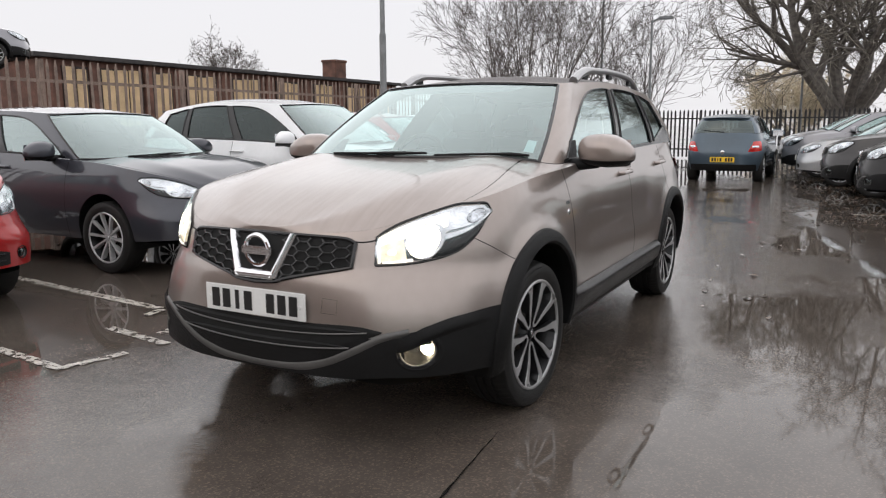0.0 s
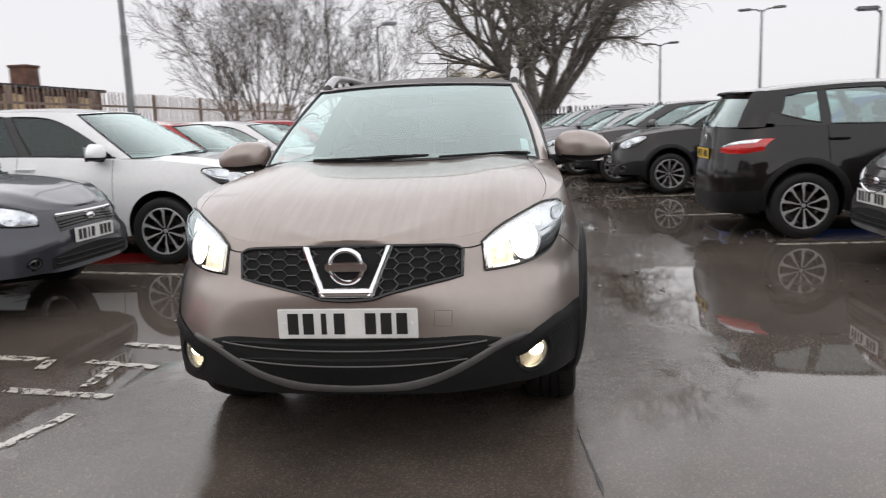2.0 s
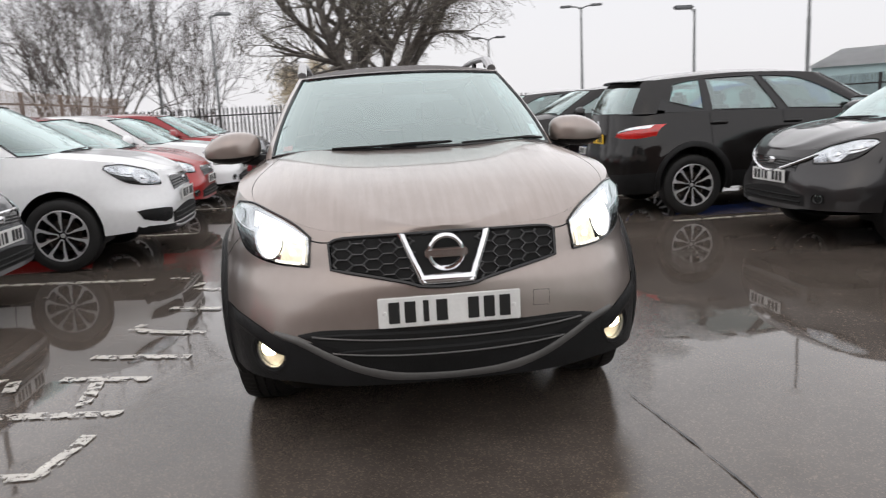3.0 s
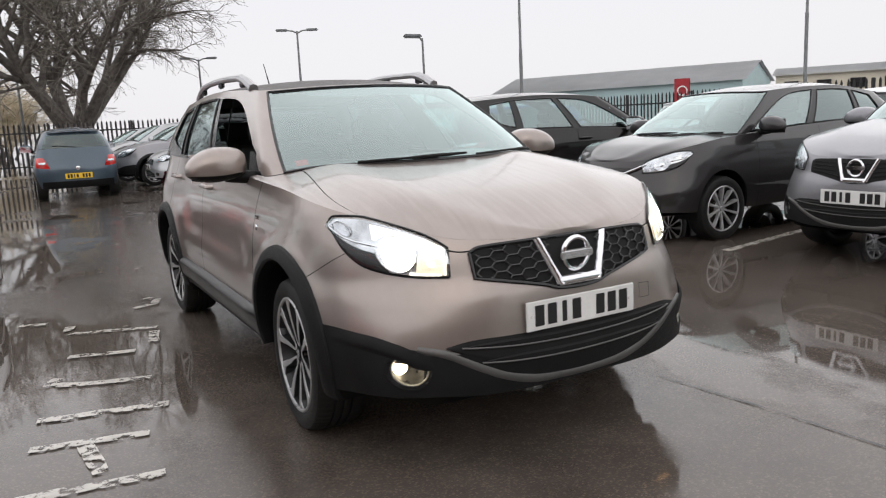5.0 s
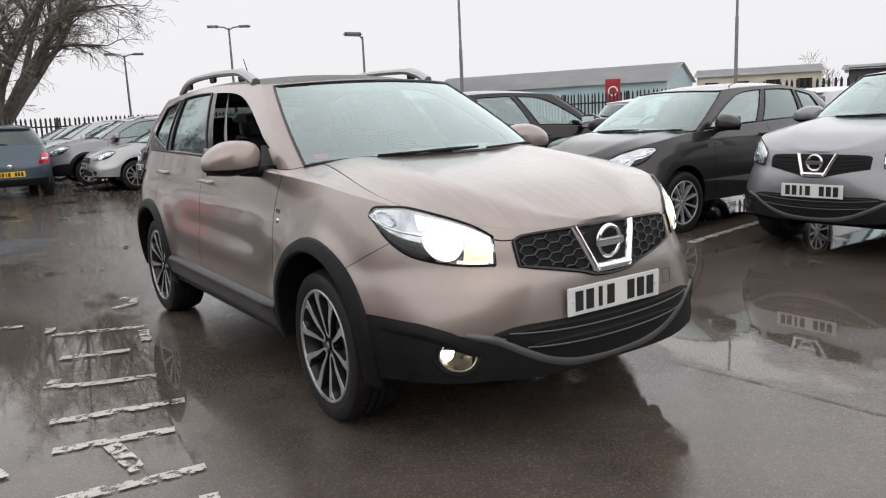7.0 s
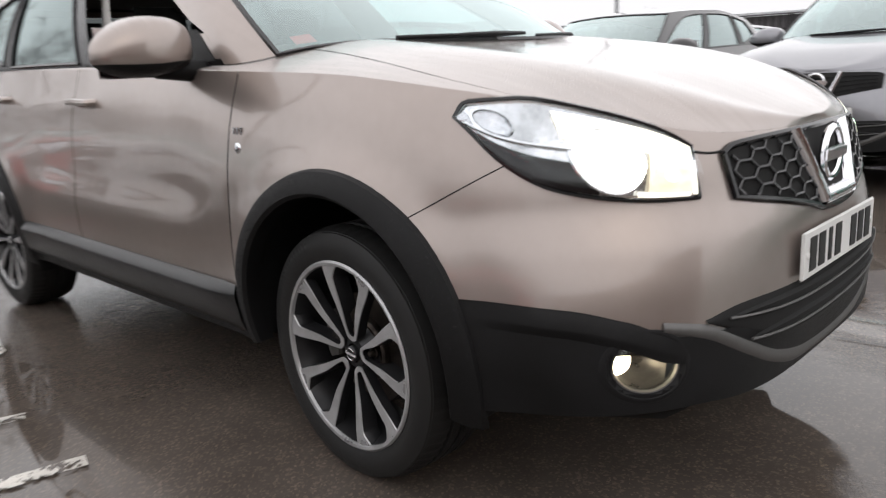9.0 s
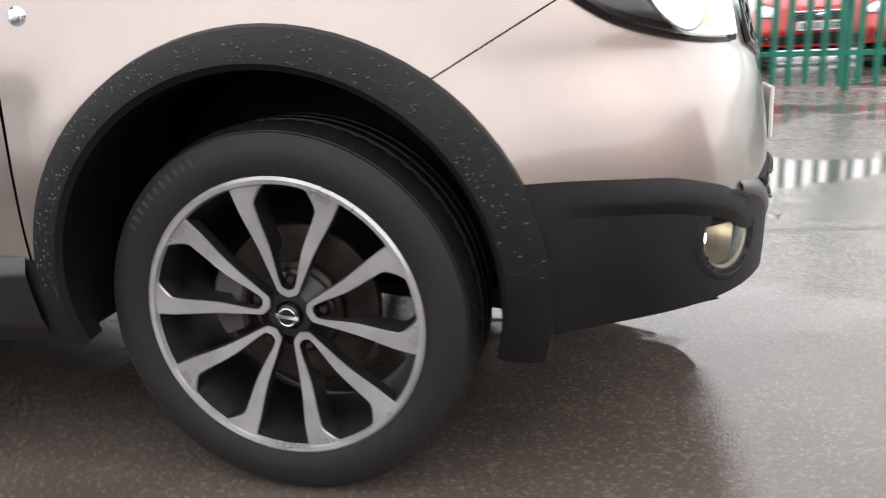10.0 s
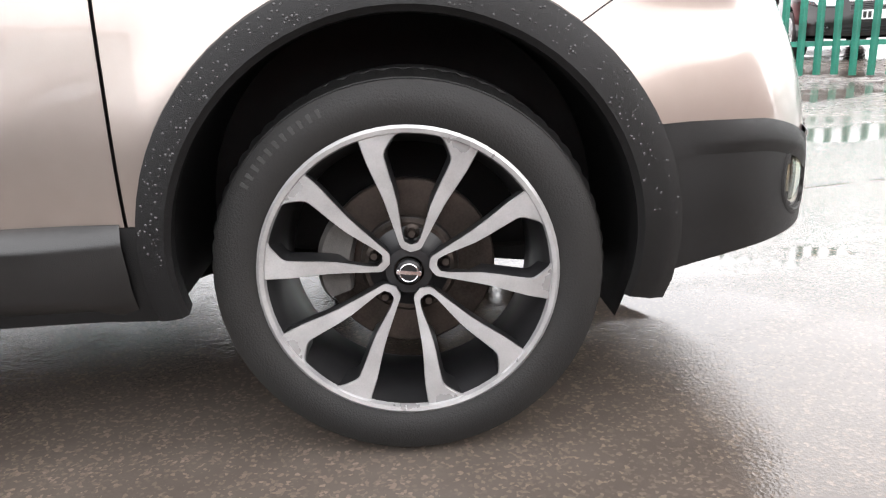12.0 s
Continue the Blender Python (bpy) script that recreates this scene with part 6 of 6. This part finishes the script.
M_BARK = mat("wet_bark", (0.14, 0.125, 0.112), 0.85, vary=0.3, scale=5, bump=0.5, bscale=30)
M_TWIG = mat("bare_twigs", (0.12, 0.103, 0.095), 0.85, vary=0.3, scale=3)
M_TWIGPALE = mat("grey_green_twigs", (0.19, 0.172, 0.145), 0.85, vary=0.3, scale=3)
M_TWIGDARK = mat("dark_twigs", (0.115, 0.098, 0.092), 0.85, vary=0.3, scale=3)
M_WILLOW = mat("yellow_twigs", (0.60, 0.52, 0.38), 0.85, vary=0.25, scale=3)


def bare_tree(label, x, y, stems, length, seed, twig=M_TWIG, forks=(7, 5, 4, 4, 3), lean=(0.3, 0.9), tilt=(0.45, 0.95), ratio=(0.45, 0.70), r0=0.3, thin=0.008, rise=0.03, droop=0.02, wide=0.5, start=0.0, bole=0.0):
    """A leafless tree: stems that carry limbs, branches and many fine twigs all along them."""
    rnd = random.Random(seed)
    ob = thing("tree", label, "tree", "", pose(x, y, 0))
    wood, fine = bmesh.new(), bmesh.new()

    def grow(p, d, size, r, level):
        k = (8, 6, 4, 3, 3, 2)[level]
        pts, rs = [p.copy()], [r]
        for j in range(k):
            bend = Vector((rnd.uniform(-1, 1), rnd.uniform(-1, 1), rnd.uniform(-0.7, 0.7))) * (0.14 if level < 3 else 0.20)
            d = (d + bend + Vector((0, 0, rise if level < 2 else -droop))).normalized()
            p = p + d * size / k
            pts.append(p.copy()), rs.append(max(thin, r * (1 - 0.75 * (j + 1) / k)))
        tube(wood if r > 0.035 else fine, pts, rs, 8 if r > 0.1 else 5 if r > 0.035 else 3, False)
        if level >= len(forks):
            return
        for j in range(forks[level]):
            t = (j + rnd.random()) / forks[level] * 0.82 + 0.18
            q = min(k, max(1, round(t * k)))
            ahead = (pts[q] - pts[q - 1]).normalized()
            side = Matrix.Rotation(rnd.uniform(0, 2 * math.pi), 3, ahead) @ ahead.orthogonal().normalized()
            a = rnd.uniform(*tilt)
            way = (ahead * math.cos(a) + side * math.sin(a) + Vector((0, 0, 0.10 if level < 2 else 0.0))).normalized()
            grow(pts[q], way, size * rnd.uniform(*ratio) * (1.15 - 0.35 * t), max(thin, rs[q - 1] * rnd.uniform(0.45, 0.7)), level + 1)

    for k in range(stems):
        a = 2 * math.pi * (k + rnd.random() * 0.6) / stems
        out = rnd.uniform(*lean)
        base = Vector((math.cos(a), math.sin(a), 0)) * wide * rnd.uniform(0.3, 1.0)
        grow(base + Vector((0, 0, start - 0.1)), Vector((math.cos(a) * out, math.sin(a) * out, 1)).normalized(), length * rnd.uniform(0.8, 1.15), r0 * rnd.uniform(0.75, 1.1), 0)
    if bole:
        tube(wood, [(0, 0, -0.1), (0.06, 0, start * 0.45), (0, 0, start + 0.15)], [bole * 1.25, bole * 0.95, bole * 0.85], 14)
    part("trunk", wood, M_BARK, ob)
    part("crown", fine, twig, ob, "fine leafless twigs")
    return ob


bare_tree("large spreading leafless tree behind the end fence", 1.3, 40.0, 7, 9.0, 12, M_TWIGPALE, (7, 6, 5, 4, 3), (0.40, 1.1), r0=0.36, thin=0.0092, rise=0.02, droop=0.05, wide=0.6, start=1.8, bole=0.9)
bare_tree("bushy leafless tree with many upright stems", -10.9, 28.7, 15, 6.2, 5, M_TWIGDARK, (6, 5, 4, 3), (0.05, 0.62), (0.3, 0.75), (0.38, 0.66), r0=0.055, thin=0.0060, rise=0.03, droop=-0.02, wide=1.0)
bare_tree("bushy leafless tree with many upright stems", -7.2, 31.6, 8, 5.0, 8, M_TWIGDARK, (6, 5, 3, 2), (0.05, 0.55), (0.3, 0.75), (0.38, 0.66), r0=0.045, thin=0.0058, rise=0.03, droop=-0.02, wide=0.7)
bare_tree("yellowish bare willow far behind the fence", -2.2, 56.0, 10, 3.7, 11, M_WILLOW, (8, 6, 4, 3), (0.2, 0.9), r0=0.10, thin=0.014, rise=0.02, droop=0.04, wide=0.7)
bare_tree("small leafless tree behind the brick building", -45.0, 45.0, 7, 3.4, 21, M_TWIG, (6, 5, 3, 2), (0.2, 1.1), r0=0.09, thin=0.013, wide=0.3, start=3.4, bole=0.16)
bare_tree("leafless tree far off beyond the sheds", 96, 52, 5, 4.2, 31, M_TWIG, (6, 4, 3), (0.1, 0.7), r0=0.12, thin=0.018)

# fallen leaves along the far parked cars
rnd = random.Random(9)
leaf_points, leaf_faces = [], []
for k in range(2600):
    y = rnd.uniform(7.5, 24)
    x = lerp(2.0, 0.9, (y - 7.5) / 16) + rnd.gauss(0.3, 0.55)
    if rnd.random() < 0.25:
        x, y = rnd.uniform(-6.5, 9), rnd.uniform(2, 26)
    q, a = rnd.uniform(0.015, 0.045), rnd.uniform(0, 6.3)
    u, v = Vector((math.cos(a), math.sin(a), 0)), Vector((-math.sin(a), math.cos(a), 0))
    c = Vector((x, y, 0.006))
    base = len(leaf_points)
    leaf_points += [tuple(p) for p in (c - u * q, c + v * q * 0.5 + Vector((0, 0, q * rnd.uniform(0, 0.5))), c + u * q, c - v * q * 0.5 + Vector((0, 0, q * rnd.uniform(0, 0.5))))]
    leaf_faces.append((base, base + 1, base + 2, base + 3))
me = bpy.data.meshes.new("leaf_litter")
me.from_pydata(leaf_points, [], leaf_faces)
me.materials.append(mat("wet_leaf", (0.07, 0.04, 0.02), 0.35, vary=0.4, scale=2))
tagged(new("leaf_litter", me), "wet brown fallen leaves scattered on the asphalt", "leaves", kind="stuff")
